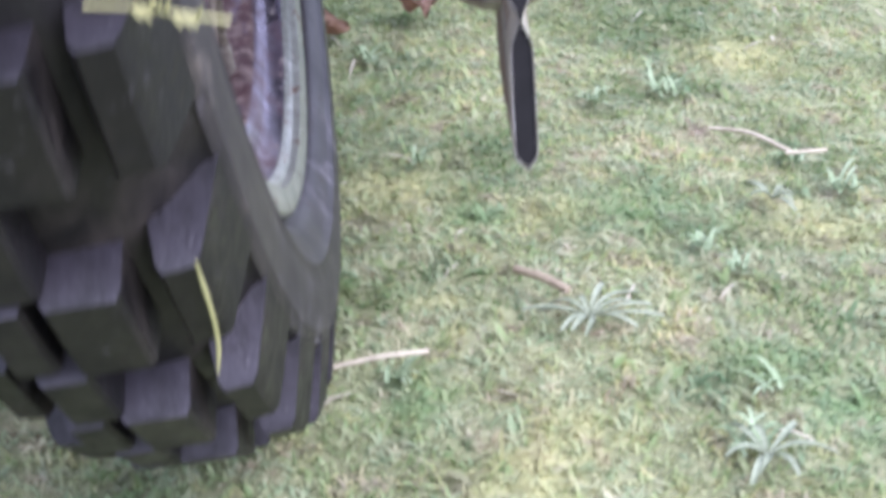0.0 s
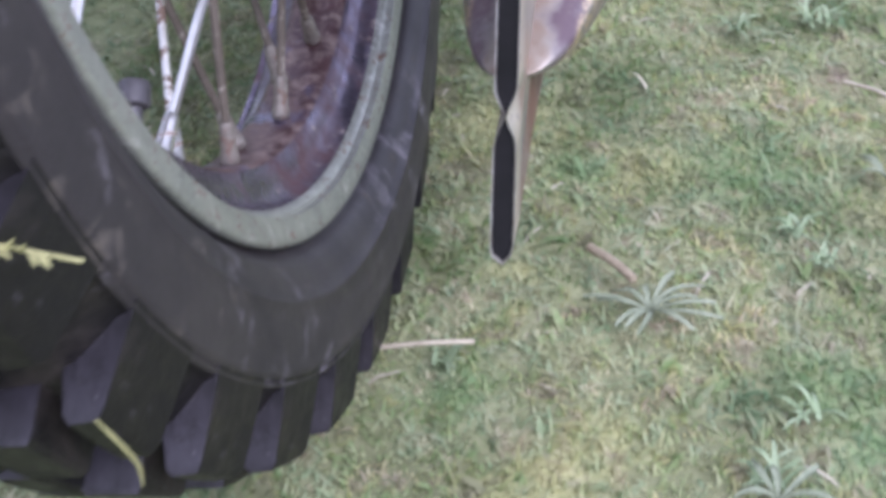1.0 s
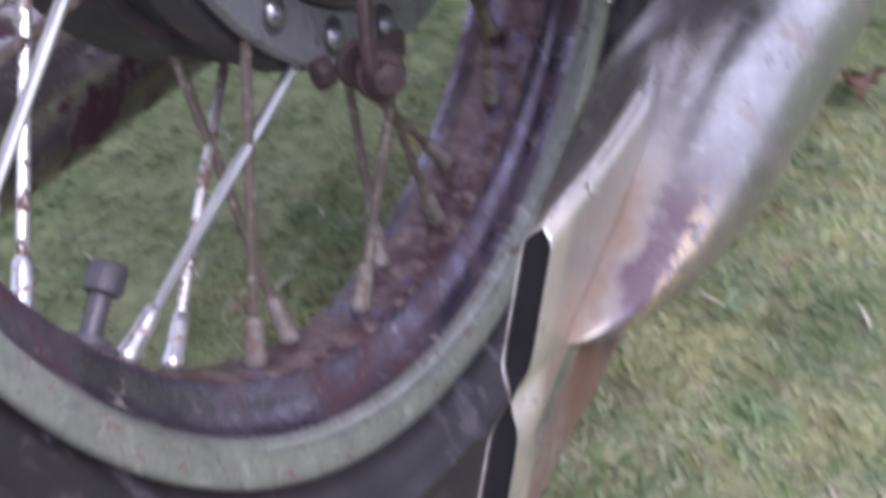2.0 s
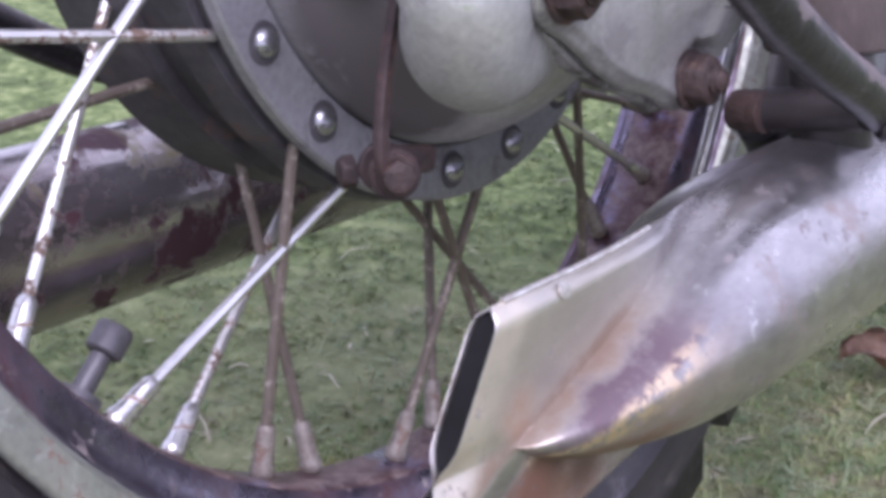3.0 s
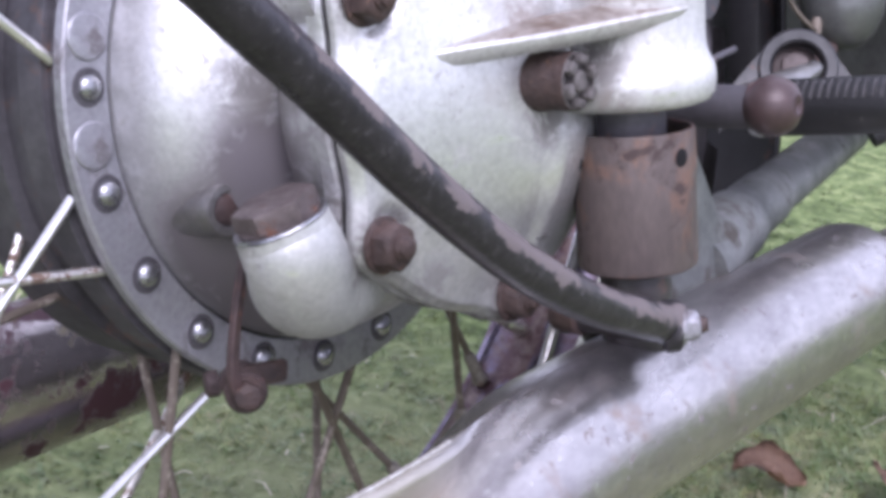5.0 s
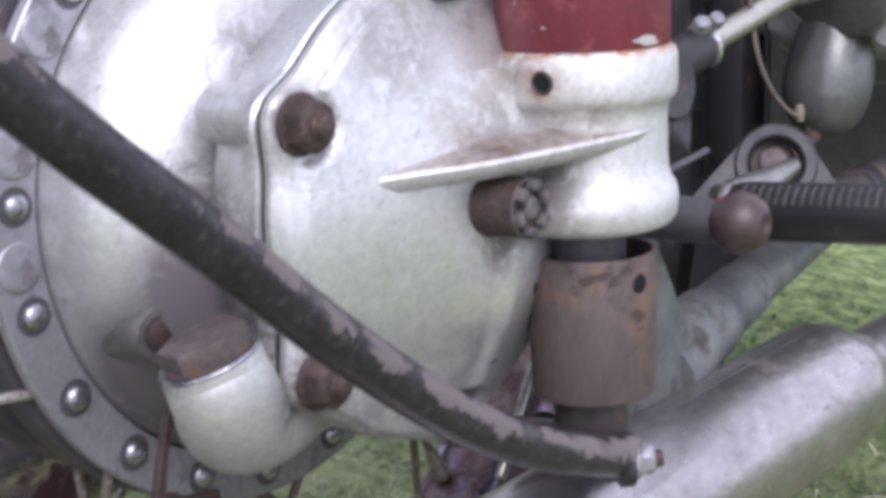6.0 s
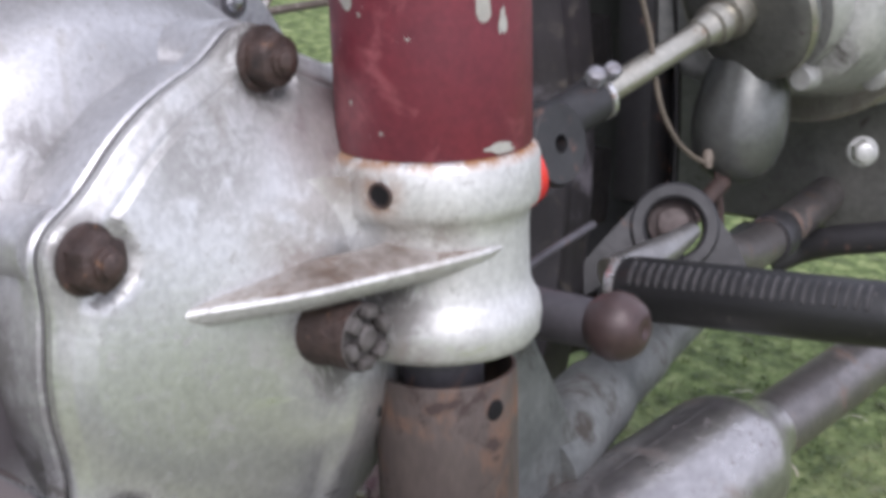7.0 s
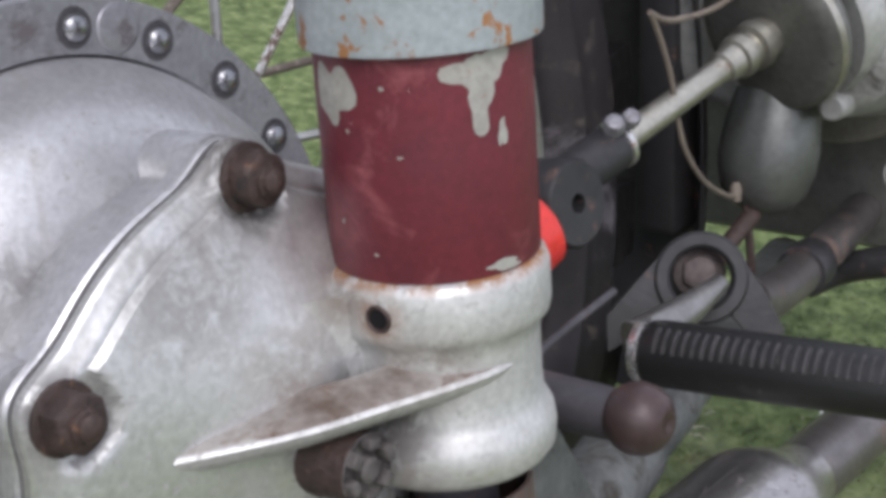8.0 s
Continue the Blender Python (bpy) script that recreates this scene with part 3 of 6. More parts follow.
def make_hub():
    ring = [(FX - 0.004, 0.1062), (FX - 0.0005, 0.1062), (FX, 0.1067), (FX, 0.1242), (FX - 0.0008, 0.1250), (FX - 0.0048, 0.1250), (FX - 0.0052, 0.1240)]
    hub = part("brake_drum", lathe(ring, (0, 0, 0), (1, 0, 0), 128), M_ALLOY_DULL, label="dull grey riveted brake drum ring", angle=30)
    shell = [(FX - 0.0050, 0.1235), (FX - 0.0100, 0.1230), (FX - 0.0105, 0.1258), (FX - 0.0220, 0.1266), (FX - 0.0228, 0.1250), (FX - 0.0235, 0.1205), (FX - 0.040, 0.1195), (FX - 0.0415, 0.1240), (FX - 0.072, 0.1235), (FX - 0.074, 0.122), (FX - 0.074, 0.02)]
    part("drum_shell", lathe(shell, (0, 0, 0), (1, 0, 0), 128), M_STEEL_DARK, hub, "dark grimy drum shell", 30)
    dome = lathe([(0, 0.0068), (0.0004, 0.0066), (0.0005, 0.0048), (0.0012, 0.0047), (0.0024, 0.0039), (0.0034, 0.0023), (0.0038, 0)], (FX, 0, 0), (1, 0, 0), 16)
    for f in dome.faces:
        c = f.calc_center_median()
        f.material_index = 1 if math.hypot(c.y, c.z) > 0.0048 else 0
    me = mesh_of("rivet", dome, [M_CHROME_DULL, M_STEEL_DARK], 60)
    flat = mesh_of("rivet", lathe([(0, 0.0085), (0.0006, 0.0083), (0.0008, 0.0075), (0.0006, 0)], (FX, 0, 0), (1, 0, 0), 20), M_ALLOY_DULL, 60)
    for deg in RIVETS:
        r = part("rivet", me, None, hub)
        p = polar(0.1147, deg)
        r.location = (0, p.y, p.z)
    for deg in DISCS:
        r = part("rivet_disc", flat, None, hub)
        p = polar(0.1155, deg)
        r.location = (0, p.y, p.z)
    return hub


M_CHROME_DULL = worn("dull_rivet", (0.42, 0.42, 0.44), (0.24, 0.24, 0.25), 90, (0.2, 0.35), 0.9, None, None, 0.1, 500)
RIVETS = [8.5, 25.6, 42.6, 59.0, 77, 95, 113, 131, 149, 167, -174, -156.2, -138.0, -120.3, -103.0, -84.4, -65.5, -47, -28.5, -10]
DISCS = [-94.2, -75.9, -56, 17.0]
hub = make_hub()


def make_spokes():
    bar = [(0, 0, k / 8) for k in range(9)]
    bright = mesh_of("spoke", sweep(bar, 0.0019, 8), M_SPOKE_CLEAN)
    flecked = mesh_of("spoke", sweep(bar, 0.0019, 8), M_SPOKE)
    rusty = mesh_of("spoke", sweep([(0, 0, 0), (0, 0, 1)], 0.0019, 8), M_SPOKE_RUST)
    nip = [(0, 0.0024), (0.0015, 0.0042), (0.004, 0.0042), (0.006, 0.0036), (0.015, 0.0033), (0.018, 0.0031), (0.0195, 0.0022)]
    nb = mesh_of("nipple", lathe(nip, (0, 0, 0), (0, 0, 1), 12), M_CHROME, 50)
    nr = mesh_of("nipple", lathe(nip, (0, 0, 0), (0, 0, 1), 12), M_NIPPLE_DULL, 50)
    for i in range(40):
        deg = -136.3 + 9 * i
        near = i % 2 == 0
        lean = (-1 if i % 4 == 0 else 1) if near else (1 if i % 4 == 1 else -1)
        foot = polar(0.2245, deg, WX + (0.0020 if near else -0.0065))
        head = polar(0.1225, deg + 16 * lean, FX - 0.0075 if near else FX - 0.0480)
        way = head - foot
        clean, specked = i in (0, 2, 8, 18, 24, 30), i in (1, 4, 39, 13, 21)
        me, said = (bright, "bright steel spoke") if clean else (flecked, "bright steel spoke flecked with rust") if specked else (rusty, "dull rusty steel spoke")
        s = part("spoke", me, None, label=said)
        turn = way.to_track_quat("Z", "Y").to_matrix().to_4x4()
        s.matrix_basis = WHEEL @ Matrix.Translation(foot) @ turn @ Matrix.Diagonal((1, 1, way.length, 1))
        n = part("nipple", nb if clean or specked else nr, None, s)
        n.matrix_basis = Matrix.Diagonal((1, 1, 1 / way.length, 1))


make_spokes()


def make_valve():
    foot = polar(0.2240, -133.4, WX - 0.003)
    ax = Vector((0, -foot.y, -foot.z)).normalized()
    bm = lathe([(-0.004, 0.0082), (0.0015, 0.0082), (0.0022, 0.0074), (0.0045, 0.0070), (0.0050, 0.0036), (0.0135, 0.0033), (0.0170, 0.0033), (0.0173, 0.0052), (0.0181, 0.0059), (0.0256, 0.0059), (0.0266, 0.0051), (0.0266, 0)], foot, ax, 12)
    part("valve", bm, M_STEEL_DARK, label="dull grey tyre valve with cap").matrix_basis = WHEEL


make_valve()


def ease(a, b, v):
    u = min(1, max(0, (v - a) / (b - a)))
    return u * u * (3 - 2 * u)


# ---- final drive ----
BOLTS = [(-0.069, 0.036), (0.0017, 0.0793), (-0.0685, -0.0462), (0.004, -0.0828), (0.072, 0.045), (0.072, -0.045)]


def make_drive():
    dome = [(-0.02, 0.1050), (-0.0085, 0.1054), (-0.004, 0.1048), (0.002, 0.1030), (0.006, 0.1014), (0.012, 0.0985), (0.020, 0.0930), (0.026, 0.0862), (0.0305, 0.0790), (0.0345, 0.0715), (0.0375, 0.0650), (0.0385, 0.0560)]
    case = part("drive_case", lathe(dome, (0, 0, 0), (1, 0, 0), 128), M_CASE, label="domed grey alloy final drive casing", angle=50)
    # black ring closes the gap, its shade put into the colour
    part("drum_gap", lathe([(-0.016, 0.1040), (-0.0125, 0.1046), (-0.0125, 0.1066)], (0, 0, 0), (1, 0, 0), 96), M_SOOT_GAP, case, "black gap round the drum")
    n = 160
    body = [(0.0400, -0.0160), (0.0418, -0.0075), (0.0432, -0.0036), (0.0455, -0.0022), (0.0560, -0.0020), (0.0605, -0.0015)]
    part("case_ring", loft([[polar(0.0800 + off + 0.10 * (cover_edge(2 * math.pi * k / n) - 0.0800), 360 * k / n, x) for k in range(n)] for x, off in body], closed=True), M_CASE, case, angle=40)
    for y, z in BOLTS:
        back = 0.0 if z > 0 else 0.0150
        boss = [(0.0400 + back, 0.0), (0.0402 + back, 0.0040), (0.0412 + back, 0.0072), (0.0432 + back, 0.0092), (0.0460 + back, 0.0101), (0.0615, 0.0106), (0.0640, 0.0110), (0.0660, 0.0106), (0.0664, 0.0)]
        proud = 0.0024 if z > 0 and y < 0 else 0.0     # the upper rear boss stands clear of the casing
        part("bolt_boss", lathe(boss, (0, y - proud, z + proud), (1, 0, 0), 28), M_CASE, case, angle=50)
    return case


def cover_edge(th):
    """The cover's outline: a circle that swells round each bolt."""
    r = base = 0.0800 + 0.0050 * ease(-0.2, -0.65, math.cos(th))
    for y, z in BOLTS:
        d = (th - math.atan2(y, z) + math.pi) % (2 * math.pi) - math.pi
        r += max(0.0, math.hypot(y, z) + 0.0095 - base) * math.exp(-((d / 0.150) ** 2))
    return r


case = make_drive()


def cover_face(y, z):
    """How far the cover's face stands out over a place on the wheel's side."""
    r = math.hypot(y, z)
    x = 0.0775 + 0.0140 * (1 - min(1, (r / 0.080)) ** 2.0)
    x += 0.010 * ease(-0.045, 0.02, y) * ease(0.082, 0.03, r)
    x += 0.0028 * ease(0.000, 0.009, y) * ease(-0.010, -0.022, z) * ease(0.084, 0.070, r)
    for by, bz in BOLTS:
        d = math.hypot(y - by, z - bz)
        x = x + (0.0772 - x) * ease(0.0140, 0.0112, d)
    return x


def make_cover():
    n = 240
    edge = [cover_edge(2 * math.pi * k / n) for k in range(n)]
    def ring(off, x):
        return [polar(edge[k] + off, 360 * k / n, x) for k in range(n)]
    part("case_flange", loft([ring(off, x) for off, x in ((-0.006, 0.0590), (-0.0012, 0.0600), (0.0004, 0.0612), (0.0006, 0.0666), (-0.0002, 0.0676), (-0.004, 0.0678))], closed=True), M_CASE, case, angle=40)
    part("gasket", loft([ring(off, x) for off, x in ((-0.006, 0.0672), (-0.0016, 0.0676), (-0.0016, 0.0702), (-0.006, 0.0704))], closed=True), M_SOOT_GAP, case, "dark gasket line")
    def shoulder(off, x):
        return [polar(edge[k] + off * (0.50 + 0.50 * ease(-0.02, 0.05, edge[k] * math.cos(2 * math.pi * k / n))), 360 * k / n, x) for k in range(n)]
    rows = [shoulder(off, x) for off, x in ((-0.002, 0.0700), (0.0, 0.0701), (0.0008, 0.0707), (0.0008, 0.0727), (0.0003, 0.0736), (-0.0012, 0.0744), (-0.0030, 0.0755), (-0.0046, 0.0768), (-0.0056, 0.0773), (-0.0066, 0.0775))]
    for f in (0.90, 0.88, 0.86, 0.84, 0.82, 0.80, 0.775, 0.75, 0.725, 0.70, 0.67, 0.64, 0.61, 0.58, 0.54, 0.5, 0.46, 0.42, 0.38, 0.33, 0.28, 0.24, 0.15, 0.06):
        row = []
        for k in range(n):
            p = polar(edge[k] * f, 360 * k / n)
            p.x = cover_face(p.y, p.z)
            row.append(p)
        rows.append(row)
    bm = loft(rows, closed=True)
    bm.faces.new(bm.verts[-n:])
    cover = part("drive_cover", bm, M_COVER, label="stained cast alloy drive cover with rusty bolts", angle=34)
    for i, (y, z) in enumerate(BOLTS):
        part("bolt", hex_head((0.0771, y, z), (1, 0, 0), 0.0088, 0.0072, turn=i * 0.4, washer=0.0100, round_off=0.55), M_RUST, cover, "rusty brown hexagon nut")
        part("stud", lathe([(0, 0.0050), (0.0022, 0.0049), (0.0026, 0.0040), (0.0040, 0.0038), (0.0052, 0.0022), (0.0054, 0)], (0.0849, y, z), (1, 0, 0), 14), M_RUST, cover, "rusty stud end")
    return cover


cover = make_cover()
PX, PY = 0.108, 0.0445     # the plunger's upright axis


def make_axle_nut():
    bm = lathe([(0.080, 0.0118), (0.100, 0.0112), (0.103, 0.0105), (0.1135, 0.0105)], (0, 0, 0), (1, 0, 0), 24)
    nut = part("axle_nut", bm, M_RUST, cover, "rusty castle nut on the axle end")
    nut.location = (0, 0, 0)
    face = part("nut_face", lathe([(0.1133, 0.0104), (0.1137, 0.0098), (0.1118, 0.0088), (0.1118, 0.0042), (0.1150, 0.0038), (0.1158, 0.0028), (0.1158, 0)], (0, 0, 0), (1, 0, 0), 20), M_CRUST, nut, "crusted axle end")
    for k in range(6):
        tooth = block((0.0045, 0.0048, 0.0034), Matrix.Translation(polar(0.0078, 60 * k + 12, 0.1142)) @ Matrix.Rotation(-radians(60 * k + 12), 4, "X"), 0.0008)
        part("nut_tooth", tooth, M_CRUST, nut)


make_axle_nut()


def chip(deg, z, w, hgt, seed):
    """A patch where the red paint has flaked off, bare grey below, standing a hair proud of the sleeve."""
    rng = random.Random(seed)
    n = 26
    ph = [rng.uniform(0, 6.3) for _ in range(3)]
    lift = 0.03070 + 0.000025 * seed
    reach = []
    for k in range(n):
        a = 2 * math.pi * k / n
        reach.append(1 + 0.22 * math.sin(2 * a + ph[0]) + 0.16 * math.sin(3 * a + ph[1]) + 0.12 * math.sin(5 * a + ph[2]) + rng.uniform(-0.07, 0.07))
    rows = []
    for s in (1.0, 0.75, 0.5, 0.25, 0.02):
        row = []
        for k in range(n):
            a = 2 * math.pi * k / n
            az = radians(-deg + 45) + w * reach[k] * s * math.cos(a) / 0.0306
            row.append((PX + lift * math.cos(az), PY + lift * math.sin(az), z + hgt / 2 * reach[k] * s * math.sin(a)))
        rows.append(row)
    bm = loft(rows, closed=True)
    part("paint_chip", bm, M_BARE, None, "flaked patch of bare grey metal")


def make_plunger():
    up = (0, 0, 1)
    at = (PX, PY, 0)
    casting = [(-0.0138, 0.0150), (-0.0142, 0.0275), (-0.0132, 0.0302), (-0.0105, 0.0322), (-0.005, 0.0328), (-0.0005, 0.0322), (0.0030, 0.0303), (0.0055, 0.0294), (0.011, 0.0290), (0.025, 0.0291), (0.0290, 0.0296),
               (0.0305, 0.0308), (0.0318, 0.0322), (0.0345, 0.0328), (0.046, 0.0328), (0.0482, 0.0320), (0.0495, 0.0302), (0.0495, 0.028)]
    bm = lathe(casting, at, up, 72)
    body = part("plunger_casting", bm, M_CLAMP, label="pale cast alloy plunger clamp with rust stains", angle=45)
    hole = Vector((0.112, 0.0118, 0.040)) - Vector((PX, PY, 0.040))
    hd = hole.normalized()
    hp = Vector((PX, PY, 0.040)) + hd * 0.0328
    bm = lathe([(0.0001, 0.0042), (0.0009, 0.0036), (0.0003, 0.0030), (0.0002, 0.0)], hp, hd, 20)
    # black middle paints in the dark depth of the hole
    for f in bm.faces:
        if f.calc_center_median().length and (f.calc_center_median() - hp).length < 0.0026:
            f.material_index = 1
    part("grease_hole", bm, [M_RUST, M_SOOT_GAP], body, "rust-ringed hole")
    # web between cover and clamp, below the shelf
    web = [[(0.070, -0.02, z), (0.090, -0.005, z), (0.100, 0.012, z), (0.106, 0.03, z), (0.09, 0.06, z)] for z in (-0.012, 0.0, 0.014, 0.028, 0.045)]
    part("clamp_web", loft(web), M_CLAMP, body)
    shelf_top = [(0.0835, -0.0475, 0.0142), (0.0965, -0.034, 0.0158), (0.110, -0.016, 0.0170), (0.121, 0.004, 0.0186), (0.131, 0.021, 0.0203), (0.1362, 0.034, 0.0212), (0.1355, 0.050, 0.0215)]
    inner = [(0.083, -0.041, 0.0172), (0.088, -0.02, 0.020), (0.098, -0.004, 0.0222), (0.108, 0.01, 0.0242), (0.112, 0.022, 0.0258), (0.112, 0.035, 0.0268), (0.112, 0.045, 0.0268)]
    low = [(x - 0.004, y + 0.001, z - 0.0055) for x, y, z in shelf_top]
    deep = [(x, y + 0.002, z - 0.012) for x, y, z in inner]
    rounded = [[(x - 0.0008, y, z + 0.0012) for x, y, z in shelf_top], [(x + 0.0004, y, z) for x, y, z in shelf_top], [(x - 0.0006, y, z - 0.0022) for x, y, z in shelf_top]]
    rib = loft([glide(r, 4) for r in (inner, *rounded, low, deep)])
    rib.faces.ensure_lookup_table()
    for f in rib.faces[:24]:
        f.material_index = 1
    part("clamp_rib", rib, [M_CLAMP, M_RUBY_DIRT], body, "thin cast rib with brown dirt on top", 50)
    for deg, z, w, hgt, seed in ((68, 0.1070, 0.0085, 0.011, 1), (68, 0.0980, 0.0035, 0.016, 2), (56, 0.0890, 0.0013, 0.009, 3), (150, 0.1020, 0.0072, 0.018, 4), (59, 0.0522, 0.0060, 0.0030, 5), (150, 0.066, 0.0007, 0.0012, 6), (118, 0.104, 0.0006, 0.0014, 7), (111, 0.0855, 0.0007, 0.0008, 8), (140, 0.092, 0.0006, 0.0012, 9), (128, 0.058, 0.0008, 0.0007, 10)):
        chip(deg, z, w, hgt, seed)
    sleeve = part("plunger_sleeve", lathe([(0.0497, 0.0285), (0.0497, 0.0300), (0.0505, 0.0304), (0.085, 0.0306), (0.135, 0.0306)], at, up, 72), M_RED, label="dark red painted sleeve, chipped to grey")
    part("sleeve_cap", lathe([(0.1125, 0.0314), (0.1125, 0.0336), (0.1135, 0.0340), (0.19, 0.0342), (0.192, 0.030), (0.192, 0)], at, up, 72), M_GREY_PAINT, label="grey painted upper sleeve with rust spots")
    part("plunger_rod", lathe([(-0.080, 0.0138), (-0.012, 0.0138)], at, up, 32), M_STEEL_DARK, label="dark steel plunger rod")
    cup = [(-0.0780, 0.0), (-0.0780, 0.0215), (-0.0770, 0.0228), (-0.0750, 0.0232), (-0.0250, 0.0234), (-0.0240, 0.0230), (-0.0240, 0.0219), (-0.0265, 0.0216), (-0.060, 0.0216)]
    cup_ob = part("plunger_cup", lathe(cup, (PX + 0.0005, PY + 0.0015, 0), up, 64), M_RUST_CUP, label="rusty brown steel spring cup")
    d = (Vector((0.131, 0.0395, 0)) - Vector((PX, PY, 0))).normalized()
    for ang in (4.0, -104.0):
        dd = Matrix.Rotation(radians(ang), 3, "Z") @ d
        p = Vector((PX, PY, -0.0335)) + dd * 0.0233
        # a flat black disc stands in for the hole's shaded depth
        part("cup_hole", lathe([(0.0003, 0.0036), (0.0006, 0.0030), (0.0004, 0.0)], p, dd, 16), M_SOOT_GAP, cup_ob)
    lug = lathe([(-0.112, 0.0), (-0.112, 0.0125), (-0.110, 0.0135), (-0.084, 0.0140), (-0.0785, 0.0130), (-0.0785, 0)], at, up, 40)
    part("frame_lug", lug, M_TUBE, label="brown-black frame lug under the spring cup")


make_plunger()


def make_filler():
    b = Vector((0.0600, -0.0978, -0.0335))
    ax = Vector((-0.16, -0.26, 0.95)).normalized()
    path = glide([(0.030, -0.022, -0.0560), (0.0390, -0.0450, -0.0610), (0.0470, -0.0665, -0.0620), (0.0550, -0.0840, -0.0572), b - ax * 0.0135, b - ax * 0.005, b], 6)
    stops = [0.0210, 0.0205, 0.0198, 0.0186, 0.0172, 0.0166, 0.0163]
    rad = [stops[k // 6] + (stops[min(6, k // 6 + 1)] - stops[k // 6]) * (k % 6) / 6 for k in range(len(path))]
    neck = part("filler_neck", sweep(path, rad, 44), M_NECK, label="cast alloy oil filler neck with hexagon plug", angle=50)
    part("neck_lip", lathe([(-0.0006, 0.0162), (0.0003, 0.0166), (0.0011, 0.0162), (0.0013, 0.0150), (0.0004, 0.0128)], b, ax, 44), M_CHROME_DULL, neck, "bright edge of the filler neck")
    part("filler_plug", hex_head(b + ax * 0.0006, ax, 0.0148, 0.0066, 0.02, turn=0.55, washer=0.0142, round_off=0.10), M_PLUG, neck, "brown rusty hexagon filler plug")


M_PLUG = worn("plug_rust", (0.125, 0.100, 0.095), (0.060, 0.045, 0.042), 70, (0.42, 0.7), 0.3, ((0.11, 0.050, 0.030), 85, 0.58, 0.67, 0.85, 0), ((0.20, 0.18, 0.17), 120, 0.64, 0.72, 0.5, 0.3), 0.45, 360)
make_filler()


def make_cam_boss():
    """The round brake-cam boss that grows out of the casing behind the filler plug."""
    prof = [(0.004, 0.0135), (0.012, 0.0112), (0.018, 0.0102), (0.0225, 0.0098), (0.0240, 0.0090), (0.0243, 0.0066), (0.0225, 0.0060), (0.0225, 0)]
    boss = part("cam_boss", lathe(prof, (0, -0.0815, -0.0350), (1, -0.16, 0.02), 40), M_GRIMY, case, "grimy round boss of the brake cam", 50)
    part("cam_spindle", lathe([(0.018, 0.0056), (0.0230, 0.0056), (0.0236, 0.0048), (0.0236, 0)], (0, -0.0815, -0.0350), (1, -0.16, 0.02), 20), M_RUST_DARK, boss, "rusty brake cam spindle")


make_cam_boss()


def make_brake_arm():
    line = glide([(0.0400, -0.0920, -0.0370), (0.0405, -0.0985, -0.0520), (0.0405, -0.1040, -0.0680), (0.0405, -0.1075, -0.0850), (0.0400, -0.1050, -0.0950)], 5)
    rows = []
    for i, p in enumerate(line):
        w = 0.0024 + 0.0016 * i / (len(line) - 1)
        rows.append([p + Vector((0.0016 * c, 0.62 * w * q, 0.30 * w * q)) for c, q in ((1, -0.8), (1, 0.8), (0.6, 1), (-0.6, 1), (-1, 0.8), (-1, -0.8), (-0.6, -1), (0.6, -1))])
    arm = part("brake_arm", loft(rows, closed=True, caps=True), M_RUST_DARK, label="rusty brake arm with a clevis at its end")
    ax = Vector((0.80, -0.60, 0.0))
    at = Vector((0.0355, -0.0985, -0.0935))
    cheek = [(-0.0016, 0.0), (-0.0016, 0.0068), (-0.0010, 0.0074), (0.0010, 0.0074), (0.0016, 0.0068), (0.0016, 0.0)]
    for off in (-0.0075, 0.0050):
        part("clevis_cheek", lathe(cheek, at + ax * off, ax, 28), M_RUST_DARK, arm, "rusty clevis cheek")
    part("clevis_pin", lathe([(-0.0125, 0.0), (-0.0125, 0.0034), (0.0075, 0.0034), (0.0085, 0.0026), (0.0085, 0)], at, ax, 18), M_RUST_DARK, arm, "rusty clevis pin")
    part("clevis_yoke", block((0.0065, 0.0090, 0.0080), Matrix.Translation((0.0362, -0.0995, -0.0945)) @ Matrix.Rotation(radians(-37), 4, "Z"), 0.0022), M_RUST_DARK, arm, "rusty clevis yoke")
    part("arm_bolt", hex_head(at + ax * 0.0066, ax, 0.0052, 0.0036, washer=0.0060), M_RUST, arm, "rusty bolt head")
    part("arm_nut", hex_head((0.0200, -0.0960, -0.0950), (-0.5, -0.8, 0), 0.0050, 0.0046), M_RUST_DARK, arm, "small rusty nut")
    part("arm_plate", block((0.0040, 0.0230, 0.0085), Matrix.Translation((0.0330, -0.0865, -0.0925)) @ Matrix.Rotation(radians(-10), 4, "X"), 0.0018), M_RUST, arm, "rusty anchor plate")


make_brake_arm()


# ---- silencers ----
SX, SZ, SR, YAW = 0.1030, -0.1385, 0.0330, 0.036    # the silencer stands a little out towards the front


